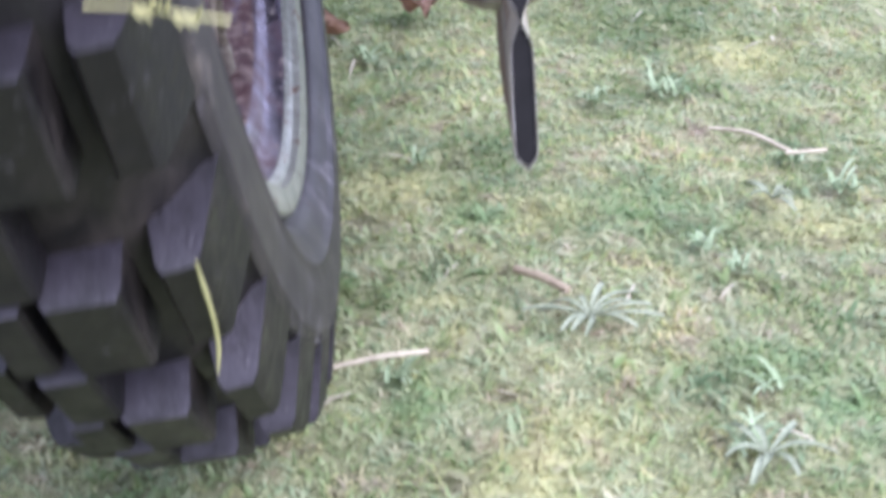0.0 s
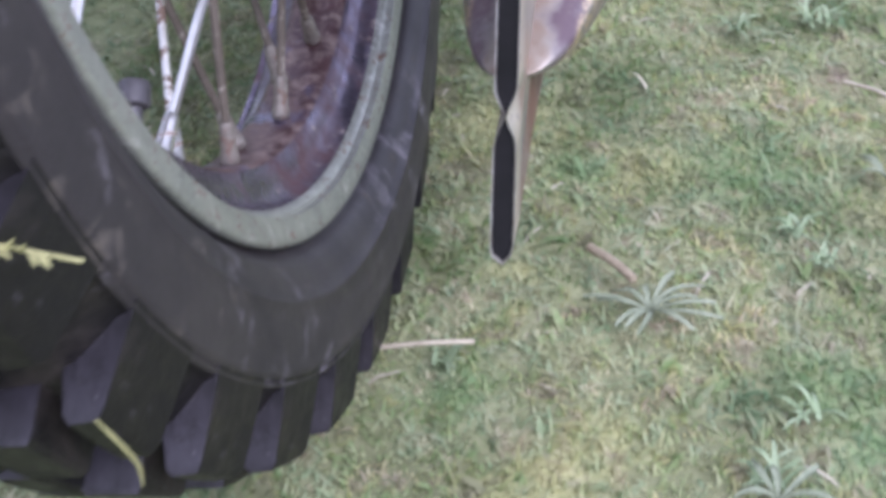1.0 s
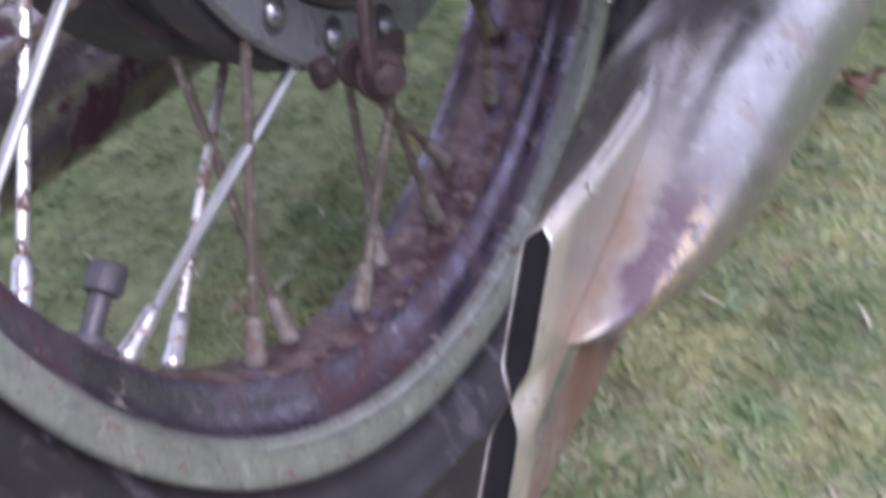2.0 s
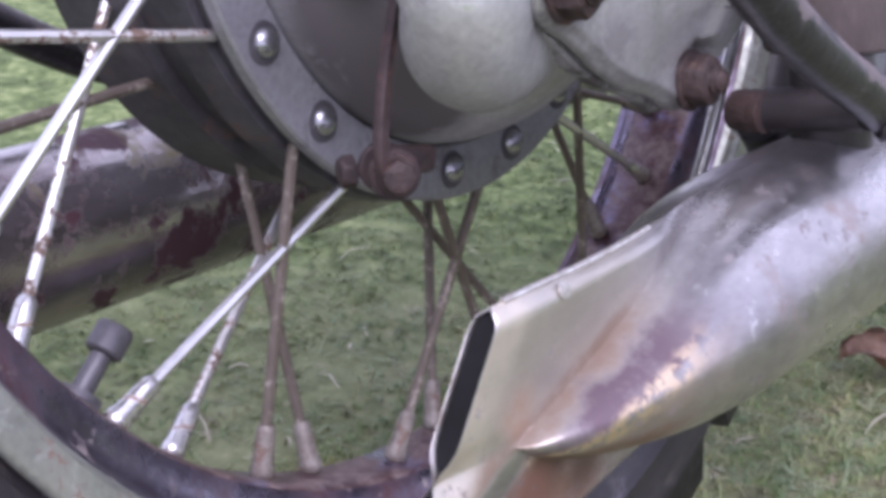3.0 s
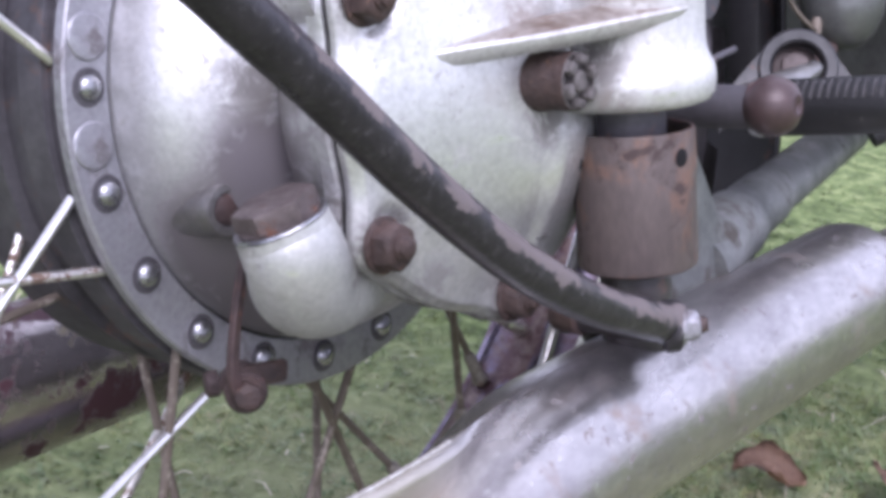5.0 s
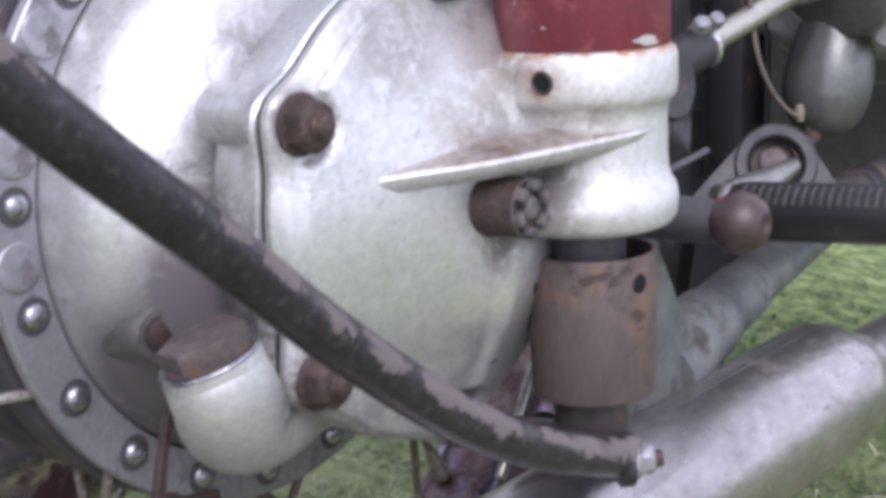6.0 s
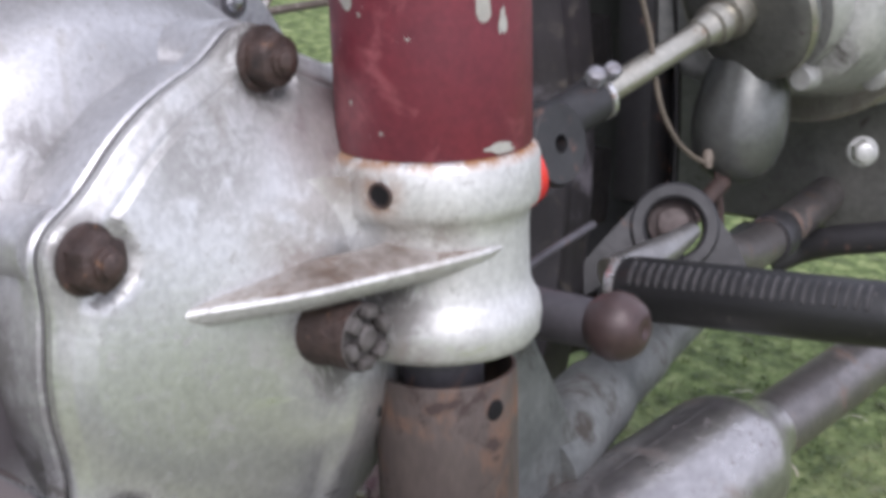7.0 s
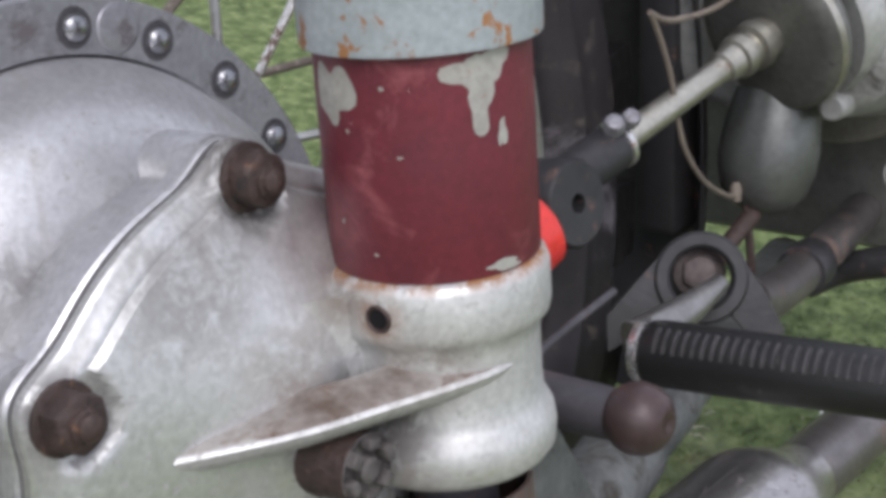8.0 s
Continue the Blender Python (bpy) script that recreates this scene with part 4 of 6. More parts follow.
def silencer_row(y):
    """The section of the silencer at a place along it: a tube pressed into an upright fishtail, its belly ending in a bow."""
    R = SR
    if y > 0.245:
        R = SR + (0.0165 - SR) * ease(0.247, 0.292, y)
    f = ease(-0.040, -0.125, y)
    top = SZ + R - 0.0055 * ease(0.0, -0.09, y)
    low = SZ - R - 0.0205 * ease(-0.06, -0.16, y)
    u = min(1.0, max(0.0, (y + 0.1345) / 0.135))
    grow = 1 - (1 - u) ** 2
    gap = top - (-0.1488 + 0.41 * max(0.0, y + 0.1345) + 0.0012 * ease(0.0, 0.05, u))
    t0 = top - 0.0002 - (gap + math.sqrt(gap * gap + 0.00002)) / 2 * ease(0.02, -0.05, y)
    t1 = max(-0.1495 - (SZ - SR + 0.1495) * -1 * (1 - (1 - u) ** 4.2), low + 0.0002)
    zc = t1 + (t0 - t1) * (0.62 - 0.12 * ease(0.0, 0.7, u))
    upper, lower, wide = t0 - zc, zc - t1, R * grow ** 0.42
    zs = [top + (t0 - top) * i / 16 for i in range(16)] + [(t0 + t1) / 2 + (t0 - t1) / 2 * math.cos(math.pi * i / 44) for i in range(45)] + [t1 + (low - t1) * (i + 1) / 16 for i in range(16)]
    def half_width(z):
        q = min(1.0, abs(z - zc) / max(upper if z > zc else lower, 1e-5))
        circ = wide * math.sqrt(1 - q * q)
        pinch = 1 - 0.93 * math.exp(-(((z - PINCH_Z) / 0.0046) ** 2)) * ease(-0.135, -0.157, y)
        end = min(1.0, (min(top - z, z - low) / 0.004 + 0.02)) ** 0.5
        sheet = 0.0040 * pinch * end * ease(-0.045, -0.075, y)
        return (circ ** 3 + sheet ** 3) ** (1 / 3)
    row = []
    for side, line in ((1, zs), (-1, zs[-2:0:-1])):
        for z in line:
            row.append((SX + YAW * y + side * half_width(z) + f * TAIL_TILT * (z - SZ), y + SLIT_SWEEP * ease(-0.09, -0.155, y) * (z - SZ), z))
    return row


TAIL_TILT, SLIT_SWEEP, PINCH_Z = 0.13, 0.52, -0.149


def make_silencer():
    ys = [-0.160, -0.156, -0.152, -0.147, -0.142, -0.138] + [-0.1345 + 0.0014 * i for i in range(61)] + [-0.0489, -0.045, -0.04, -0.035, -0.03, -0.024, -0.018, -0.012, -0.006, 0.0, 0.006, 0.02, 0.05, 0.10, 0.15, 0.20, 0.245, 0.248, 0.254, 0.262, 0.271, 0.281, 0.294]
    rows = [silencer_row(y) for y in ys]
    bm = loft(rows, closed=True)
    s = part("silencer", bm, M_SILENCER, label="tarnished chrome silencer with heat-stained fishtail end", angle=70)
    tail = [Vector(p) for p in rows[0]]
    mid = sum(tail, Vector()) / len(tail)
    def shrunk(k, dy):
        out = []
        for p in tail:
            axis_x = SX + YAW * ys[0] + TAIL_TILT * (p.z - SZ)
            out.append(Vector((axis_x + (p.x - axis_x) * k, p.y + dy, mid.z + (p.z - mid.z) * (0.985 if k < 1 else 1))))
        return out
    part("slit_lip", loft([tail, [p + Vector((0, -0.0006, 0)) for p in shrunk(0.97, 0)], shrunk(0.90, -0.0003), shrunk(0.84, 0.006)], closed=True), M_LIP, s, "bright worn lip of the fishtail")
    part("slit", loft([shrunk(0.88, 0.0010), shrunk(0.7, 0.006)], closed=True, caps=True), M_SOOT_GAP, s, "sooty black slit")
    edge = [p for p in (max(r, key=lambda v: v[2]) for r in rows[1:52])]
    part("tail_seam", sweep([Vector(p) for p in edge], 0.0009, 8), M_LIP, s, "bright worn seam along the tail")
    rv = Vector((0.1052, -0.1205, -0.1140))
    part("seam_rivet", lathe([(0, 0.0024), (0.0006, 0.0022), (0.001, 0)], rv, (1, -0.1, 0.1), 12), M_LIP, s)
    pipe = sweep(glide([(SX + YAW * 0.29, 0.290, SZ), (SX + YAW * 0.40, 0.40, SZ - 0.002), (SX + YAW * 0.55, 0.62, SZ - 0.006), (SX + 0.006, 0.85, SZ + 0.01), (SX - 0.02, 1.0, SZ + 0.08)], 6), 0.0165, 24)
    part("exhaust_pipe", pipe, M_PIPE, label="dull chrome exhaust pipe")
    return s


def silencer_material():
    """Tarnished, pitted chrome; straw, brown and violet heat stains gather at the tail, with a highlight and the
    belly's shade painted in.
    """
    m = worn("tarnished_chrome", (0.53, 0.505, 0.495), (0.29, 0.27, 0.27), 28, (0.24, 0.40), 0.92, ((0.27, 0.21, 0.18), 34, 0.57, 0.74, 0.5, 0.6), ((0.58, 0.56, 0.54), 120, 0.60, 0.68, 0.24, 0.95), 0.2, 240, stretch=(1, 0.5, 1))
    nt = m.node_tree
    co = nt.nodes.new("ShaderNodeTexCoord").outputs["Object"]
    sep = nt.nodes.new("ShaderNodeSeparateXYZ")
    nt.links.new(co, sep.inputs[0])
    def spread(src, a, b):
        mr = nt.nodes.new("ShaderNodeMapRange")
        mr.interpolation_type = "SMOOTHSTEP"
        mr.inputs["From Min"].default_value, mr.inputs["From Max"].default_value = a, b
        nt.links.new(src, mr.inputs["Value"])
        return mr.outputs["Result"]
    grain = ramp(nt, tex(nt, 46, 6, 0.68, co), [(0.34, (0.30, 0.30, 0.30)), (0.56, (1, 1, 1))])
    speck = ramp(nt, tex(nt, 230, 4, 0.7, co), [(0.42, (0.05, 0.05, 0.05)), (0.54, (1, 1, 1))])
    wob = tex(nt, 38, 4, 0.6, co)
    # height over the crease where the round belly meets the flat tail
    rise = nt.nodes.new("ShaderNodeVectorMath")
    rise.operation = "DOT_PRODUCT"
    rise.inputs[1].default_value = (0.0, -0.40, 1.0)
    nt.links.new(co, rise.inputs[0])
    over = nt.nodes.new("ShaderNodeMath")
    over.operation = "MULTIPLY_ADD"
    over.inputs[1].default_value = 0.006
    nt.links.new(wob, over.inputs[0])
    nt.links.new(rise.outputs["Value"], over.inputs[2])
    C = -0.0919          # the crease itself, with the wobble's mean
    def band(lo, full_lo, full_hi, hi):
        return multiply(nt, spread(over.outputs[0], C + lo, C + full_lo), spread(over.outputs[0], C + hi, C + full_hi))
    def along(near, far):
        return spread(sep.outputs["Y"], far, near)
    layer(m, multiply(nt, multiply(nt, along(-0.100, -0.055), band(-0.003, 0.002, 0.05, 0.06)), 0.60), (0.50, 0.46, 0.37), 0.42, 0.7)
    layer(m, multiply(nt, multiply(nt, along(-0.100, -0.070), band(-0.001, 0.001, 0.003, 0.008)), multiply(nt, grain, 0.8)), (0.21, 0.135, 0.092), 0.55, 0.4)
    layer(m, multiply(nt, multiply(nt, along(-0.090, -0.060), band(-0.040, -0.026, -0.012, -0.008)), multiply(nt, grain, 0.6)), (0.34, 0.26, 0.20), 0.45, 0.7)
    layer(m, multiply(nt, multiply(nt, along(-0.095, -0.065), band(-0.0085, -0.0065, -0.001, 0.0005)), multiply(nt, grain, spread(sep.outputs["Y"], -0.138, -0.130))), (0.115, 0.078, 0.092), 0.55, 0.3)
    # gold tint along the belly's ridge, its pitted highlight painted in
    layer(m, multiply(nt, multiply(nt, along(-0.098, -0.075), band(-0.015, -0.010, -0.007, -0.004)), multiply(nt, speck, spread(sep.outputs["Y"], -0.138, -0.131))), (0.66, 0.52, 0.36), 0.34, 0.9)
    # under the belly the flat tail is browned, pale again at the slit
    below = multiply(nt, multiply(nt, spread(sep.outputs["Z"], -0.152, -0.157), along(-0.100, -0.075)), band(-0.2, -0.1, -0.011, -0.007))
    layer(m, multiply(nt, below, grain), (0.17, 0.103, 0.072), 0.58, 0.35)
    strong = ramp(nt, tex(nt, 55, 6, 0.7, co), [(0.30, (0.55, 0.55, 0.55)), (0.50, (1, 1, 1))])
    # the first two spots are brown stain with the belly's shade painted in
    for at, reach, colour, rough, metal, mask in (
            ((0.101, -0.124, -0.160), 0.012, (0.075, 0.045, 0.030), 0.6, 0.2, strong),
            ((0.104, -0.108, -0.168), 0.012, (0.085, 0.052, 0.036), 0.6, 0.2, strong),
            ((0.100, -0.130, -0.166), 0.014, (0.145, 0.072, 0.048), 0.6, 0.2, strong),
            ((0.098, -0.139, -0.138), 0.012, (0.34, 0.19, 0.11), 0.55, 0.4, grain)):
        layer(m, spot_mask(nt, co, at, reach, mask), colour, rough, metal)
    slit = nt.nodes.new("ShaderNodeVectorMath")
    slit.operation = "DOT_PRODUCT"
    slit.inputs[1].default_value = (0.0, 1.0, -0.52)
    nt.links.new(co, slit.inputs[0])
    layer(m, multiply(nt, spread(slit.outputs["Value"], -0.0700, -0.0790), multiply(nt, grain, 0.85)), (0.62, 0.56, 0.46), 0.42, 0.7)
    pits = ramp(nt, tex(nt, 190, 4, 0.65, co), [(0.60, (0, 0, 0)), (0.66, (0.85, 0.85, 0.85))])
    some = ramp(nt, tex(nt, 22, 3, 0.6, co), [(0.40, (0, 0, 0)), (0.54, (1, 1, 1))])
    layer(m, multiply(nt, pits, some), (0.15, 0.12, 0.115), 0.75, 0.2)
    return m


M_PIPE = worn("browned_pipe", (0.25, 0.230, 0.225), (0.145, 0.130, 0.128), 26, (0.32, 0.5), 0.8, ((0.17, 0.10, 0.07), 40, 0.56, 0.7, 0.7, 0.2), None, 0.2, 260)
M_SILENCER = silencer_material()
M_LIP = worn("bright_worn_lip", (0.74, 0.72, 0.68), (0.34, 0.30, 0.26), 150, (0.3, 0.6), 0.8, ((0.3, 0.22, 0.16), 150, 0.62, 0.7, 0.7, 0.2), None, 0.2, 400)
silencer = make_silencer()


def make_far_silencer():
    prof = [(-0.25, 0.0), (-0.25, 0.02), (-0.16, 0.034), (-0.10, 0.0365), (0.235, 0.0365), (0.285, 0.017), (0.75, 0.017)]
    part("silencer", lathe(prof, (-0.174, 0, SZ - 0.002), (0, 1, 0), 40), M_FAR_SIL, label="rusted dark silencer on the far side")


M_FAR_SIL = worn("rusted_chrome", (0.46, 0.42, 0.40), (0.20, 0.16, 0.16), 22, (0.14, 0.32), 0.85, ((0.085, 0.035, 0.045), 34, 0.52, 0.58, 0.7, 0), ((0.26, 0.22, 0.09), 20, 0.60, 0.70, 0.7, 0.2), 0.2, 300, stretch=(1, 0.5, 1))
make_far_silencer()


# ---- stay tube ----
def make_stay():
    pts = [(0.135, -0.300, 0.152), (0.135, -0.213, 0.0690), (0.135, -0.157, 0.0215), (0.135, -0.120, -0.0103), (0.135, -0.074, -0.0450), (0.135, -0.032, -0.0692), (0.134, 0.000, -0.0830), (0.1325, 0.016, -0.0893), (0.131, 0.030, -0.0938)]
    path = glide(pts, 8)
    stay = part("stay_tube", sweep(path, [0.0074] * (len(path) - 8) + [0.0074, 0.0075, 0.0077, 0.0080, 0.0083, 0.0085, 0.0086, 0.0080], 20), M_BLACK_PAINT, label="bent black tube with flaking paint", angle=50)
    lug = lathe([(-0.0040, 0.0), (-0.0040, 0.0080), (-0.0030, 0.0092), (0.0016, 0.0092), (0.0026, 0.0080), (0.0026, 0.0)], (0.1335, 0.0268, -0.0948), (0.80, 0.60, 0.05), 28)
    part("stay_eye", lug, M_BLACK_PAINT, stay, "flattened eye at the end of the tube")
    bm = hex_head((0.1357, 0.0284, -0.0945), (0.80, 0.60, 0.05), 0.0060, 0.0055, washer=0.0072)
    part("stay_nut", bm, M_ALLOY_DULL, stay, "grey hexagon nut")
    bm = lathe([(0.004, 0.0032), (0.009, 0.0032), (0.010, 0.0026), (0.010, 0)], (0.1357, 0.0284, -0.0945), (0.80, 0.60, 0.05), 12)
    part("stay_stud", bm, M_RUST, stay, "rusty threaded stud end")


make_stay()


# ---- the bike ahead of the wheel ----
def make_stub():
    bm = lathe([(0.050, 0.0100), (0.100, 0.0094), (0.122, 0.0090), (0.131, 0.0086)], (0, 0.1076, -0.0252), (1, 0, 0), 28)
    stub = part("peg_stub", bm, M_STEEL_DARK, label="dark steel stub with rusty ball end")
    ball = [(-0.0118, 0.0), (-0.0110, 0.0049), (-0.0085, 0.0088), (-0.0042, 0.0115), (0.0, 0.0125), (0.0048, 0.0117), (0.0090, 0.0091), (0.0111, 0.0058), (0.0116, 0.0032), (0.0104, 0.0019), (0.0104, 0)]
    part("ball_end", lathe(ball, (0.1368, 0.1076, -0.0244), (1, 0, 0.03), 32), M_BALL, stub, "rusty brown ball end", 60)


M_BALL = worn("brown_patina", (0.075, 0.047, 0.045), (0.042, 0.027, 0.027), 50, (0.33, 0.55), 0.2, ((0.20, 0.115, 0.075), 100, 0.64, 0.72, 0.8, 0), None, 0.15, 300)
make_stub()


def make_peg():
    y, z = 0.187, -0.0387
    ax = (1, 0.02, 0.061)
    prof = [(0.000, 0.0), (0.000, 0.0114), (0.0015, 0.0126), (0.006, 0.0132), (0.050, 0.0129), (0.110, 0.0124), (0.1125, 0.0114), (0.1125, 0)]
    peg = part("footpeg", lathe(prof, (0.0962, y, z), ax, 40), M_GRIP, label="ribbed black rubber foot peg", angle=40)
    d = Vector(ax).normalized()
    out = (Vector((0, -0.70, 0.71)) - d * d.dot(Vector((0, -0.70, 0.71)))).normalized()
    for i in range(25):
        rows = []
        for a in (-26, -22, -11, 0, 11, 22, 26):
            w = (Matrix.Rotation(radians(a), 3, d) @ out)
            h = (0.0122 if abs(a) > 25 else 0.0141) - 0.000025 * i
            c = Vector((0.0962, y, z)) + d * (0.0085 + 0.0040 * i)
            rows.append([c + d * q + w * (h - k) for q, k in ((-0.0009, 0.0012), (-0.0006, 0), (0.0006, 0), (0.0009, 0.0012))])
        part("peg_rib", loft(rows), M_RIB, peg, angle=60)
    part("peg_ring", lathe([(-0.0035, 0.010), (-0.0035, 0.0126), (-0.001, 0.0134), (0.0006, 0.0130), (0.0008, 0.010)], (0.0962, y, z), ax, 36), M_CHROME, peg, "bright chrome end ring")
    arm = sweep(glide([(0.091, 0.187, -0.0365), (0.096, 0.203, -0.0325), (0.099, 0.222, -0.0295), (0.100, 0.240, -0.0270)], 5), [0.0100 - 0.00040 * i for i in range(16)], 18)
    part("peg_arm", arm, M_GRIMY, peg, "grey metal arm of the foot peg")


make_peg()


def make_frame_eye():
    n = Vector((0.50, -0.80, 0.33)).normalized()
    u = Vector((0.85, 0.53, 0.0)).normalized()
    v = n.cross(u) if n.cross(u).z > 0 else u.cross(n)
    c = Vector((0.0885, 0.2450, -0.0283))
    ring = [(-0.005, 0.0128), (-0.005, 0.0185), (-0.0035, 0.0198), (0.0035, 0.0198), (0.005, 0.0185), (0.005, 0.0142), (0.0035, 0.0128)]
    eye = part("frame_eye", lathe(ring, c, n, 44, close=True), M_BLACK_FRAME, label="black frame lug with round eye")
    part("eye_bolt", hex_head(c - n * 0.007 + v * 0.0022, n, 0.0082, 0.003, washer=0.0112), M_PLUG, eye, "rusty bolt in the eye")
    for side, foot in ((-1, [(-0.0140, 0.0130), (-0.030, -0.0040), (-0.040, -0.0150), (-0.040, -0.030), (-0.012, -0.0150), (-0.0165, 0.0020)]), (1, [(0.0185, 0.0060), (0.0165, -0.0020), (0.0120, -0.0150), (0.020, -0.028), (0.034, -0.024), (0.028, -0.010)])):
        plate = [[c + u * a + v * b + n * w for a, b in foot] for w in (-0.004, 0.003)]
        bm = loft(plate, closed=True, caps=True)
        bmesh.ops.recalc_face_normals(bm, faces=bm.faces)
        part("eye_web", bm, M_BLACK_FRAME, eye, "black plate beside the eye" if side < 0 else "")
    tube = sweep(glide([(0.096, 0.275, -0.048), (0.093, 0.305, -0.056), (0.0857, 0.36, -0.0615), (0.077, 0.46, -0.060), (0.068, 0.58, -0.050)], 6), 0.0105, 20)
    part("frame_tube", tube, M_PIPE, label="brown-grey rusted frame tube")
    sleeve = lathe([(-0.010, 0.0100), (-0.010, 0.0122), (-0.009, 0.0128), (0.009, 0.0128), (0.010, 0.0122), (0.010, 0.0100)], (0.0855, 0.362, -0.0615), (-0.12, 1, -0.04), 20)
    part("tube_clamp", sleeve, M_BLACK_FRAME, label="dark clamp on the frame tube")
    low = sweep(glide([(0.064, 0.41, -0.090), (0.078, 0.42, -0.083), (0.1018, 0.42, -0.075), (0.150, 0.425, -0.066)], 6), 0.0085, 16)
    part("frame_tube", low, M_BLACK_FRAME, label="dark lower frame tube")
    wire = sweep(glide([(0.088, 0.105, -0.020), (0.090, 0.1336, -0.0131), (0.090, 0.172, -0.0095)], 6), 0.0016, 8)
    part("brake_wire", wire, M_STEEL_DARK, label="thin dark brake wire")


M_BLACK_FRAME = worn("frame_black", (0.033, 0.0315, 0.034), (0.018, 0.0175, 0.019), 40, (0.38, 0.6), 0.0, ((0.16, 0.09, 0.07), 70, 0.6, 0.7, 0.8, 0), None, 0.2, 300)
make_frame_eye()


def make_driveshaft():
    a, b = Vector((0.0422, 0.1772, 0.0115)), Vector((0.0869, 0.3593, 0.0687))
    d = (b - a).normalized()
    def at(s):
        return a + d * s
    shaft = part("driveshaft", lathe([(0.055, 0.0058), (0.058, 0.0063), (0.10, 0.0061), (0.1454, 0.0056)], a, d, 24), M_SHAFT, label="bright steel driveshaft")
    yoke = lathe([(0.022, 0.009), (0.030, 0.0105), (0.058, 0.0105), (0.062, 0.0095), (0.062, 0.006)], a, d, 28)
    part("yoke", yoke, M_BLACK_FRAME, shaft, "black universal joint yoke")
    part("yoke_ring", lathe([(0.0595, 0.0100), (0.0600, 0.0110), (0.0625, 0.0110), (0.063, 0.0098)], a, d, 28), M_CHROME, shaft, "bright clamp ring")
    part("yoke_eye", lathe([(-0.022, 0.004), (-0.022, 0.0165), (-0.020, 0.0180), (0.020, 0.0180), (0.022, 0.0165), (0.022, 0.004)], at(0.012), (1, -0.1, 0.15), 32, close=True), M_BLACK_FRAME, shaft, "black joint eye")
    part("clamp_bolt", hex_head(at(0.055) + Vector((0.004, -0.002, 0.010)), (0.5, -0.4, 0.8), 0.0048, 0.006), M_ALLOY_DULL, shaft, "worn clamp bolt")
    part("clamp_bolt", hex_head(at(0.062) + Vector((0.007, -0.003, 0.0105)), (0.6, -0.4, 0.7), 0.0042, 0.005), M_ALLOY_DULL, shaft)
    part("joint_boot", lathe([(-0.030, 0.012), (-0.026, 0.0165), (-0.014, 0.0182), (-0.004, 0.0172), (0.0, 0.012)], at(0.010) + Vector((0.0095, -0.0085, -0.003)), d, 32), M_REFLECTOR, shaft, "bright red rubber boot")
    hubp = lathe([(0.1294, 0.0057), (0.1304, 0.0074), (0.1384, 0.0080), (0.1394, 0.0098), (0.1444, 0.0102), (0.1452, 0.0084), (0.1494, 0.0084), (0.1504, 0.0112), (0.1554, 0.0116), (0.1564, 0.0098), (0.1654, 0.0098)], a, d, 32)
    part("coupling_hub", hubp, M_SHAFT, shaft, "turned steel coupling hub")


M_SHAFT = worn("brushed_shaft_steel", (0.50, 0.48, 0.42), (0.34, 0.32, 0.27), 60, (0.3, 0.45), 0.85, ((0.22, 0.15, 0.11), 90, 0.6, 0.7, 0.7, 0.2), None, 0.1, 400)
make_driveshaft()


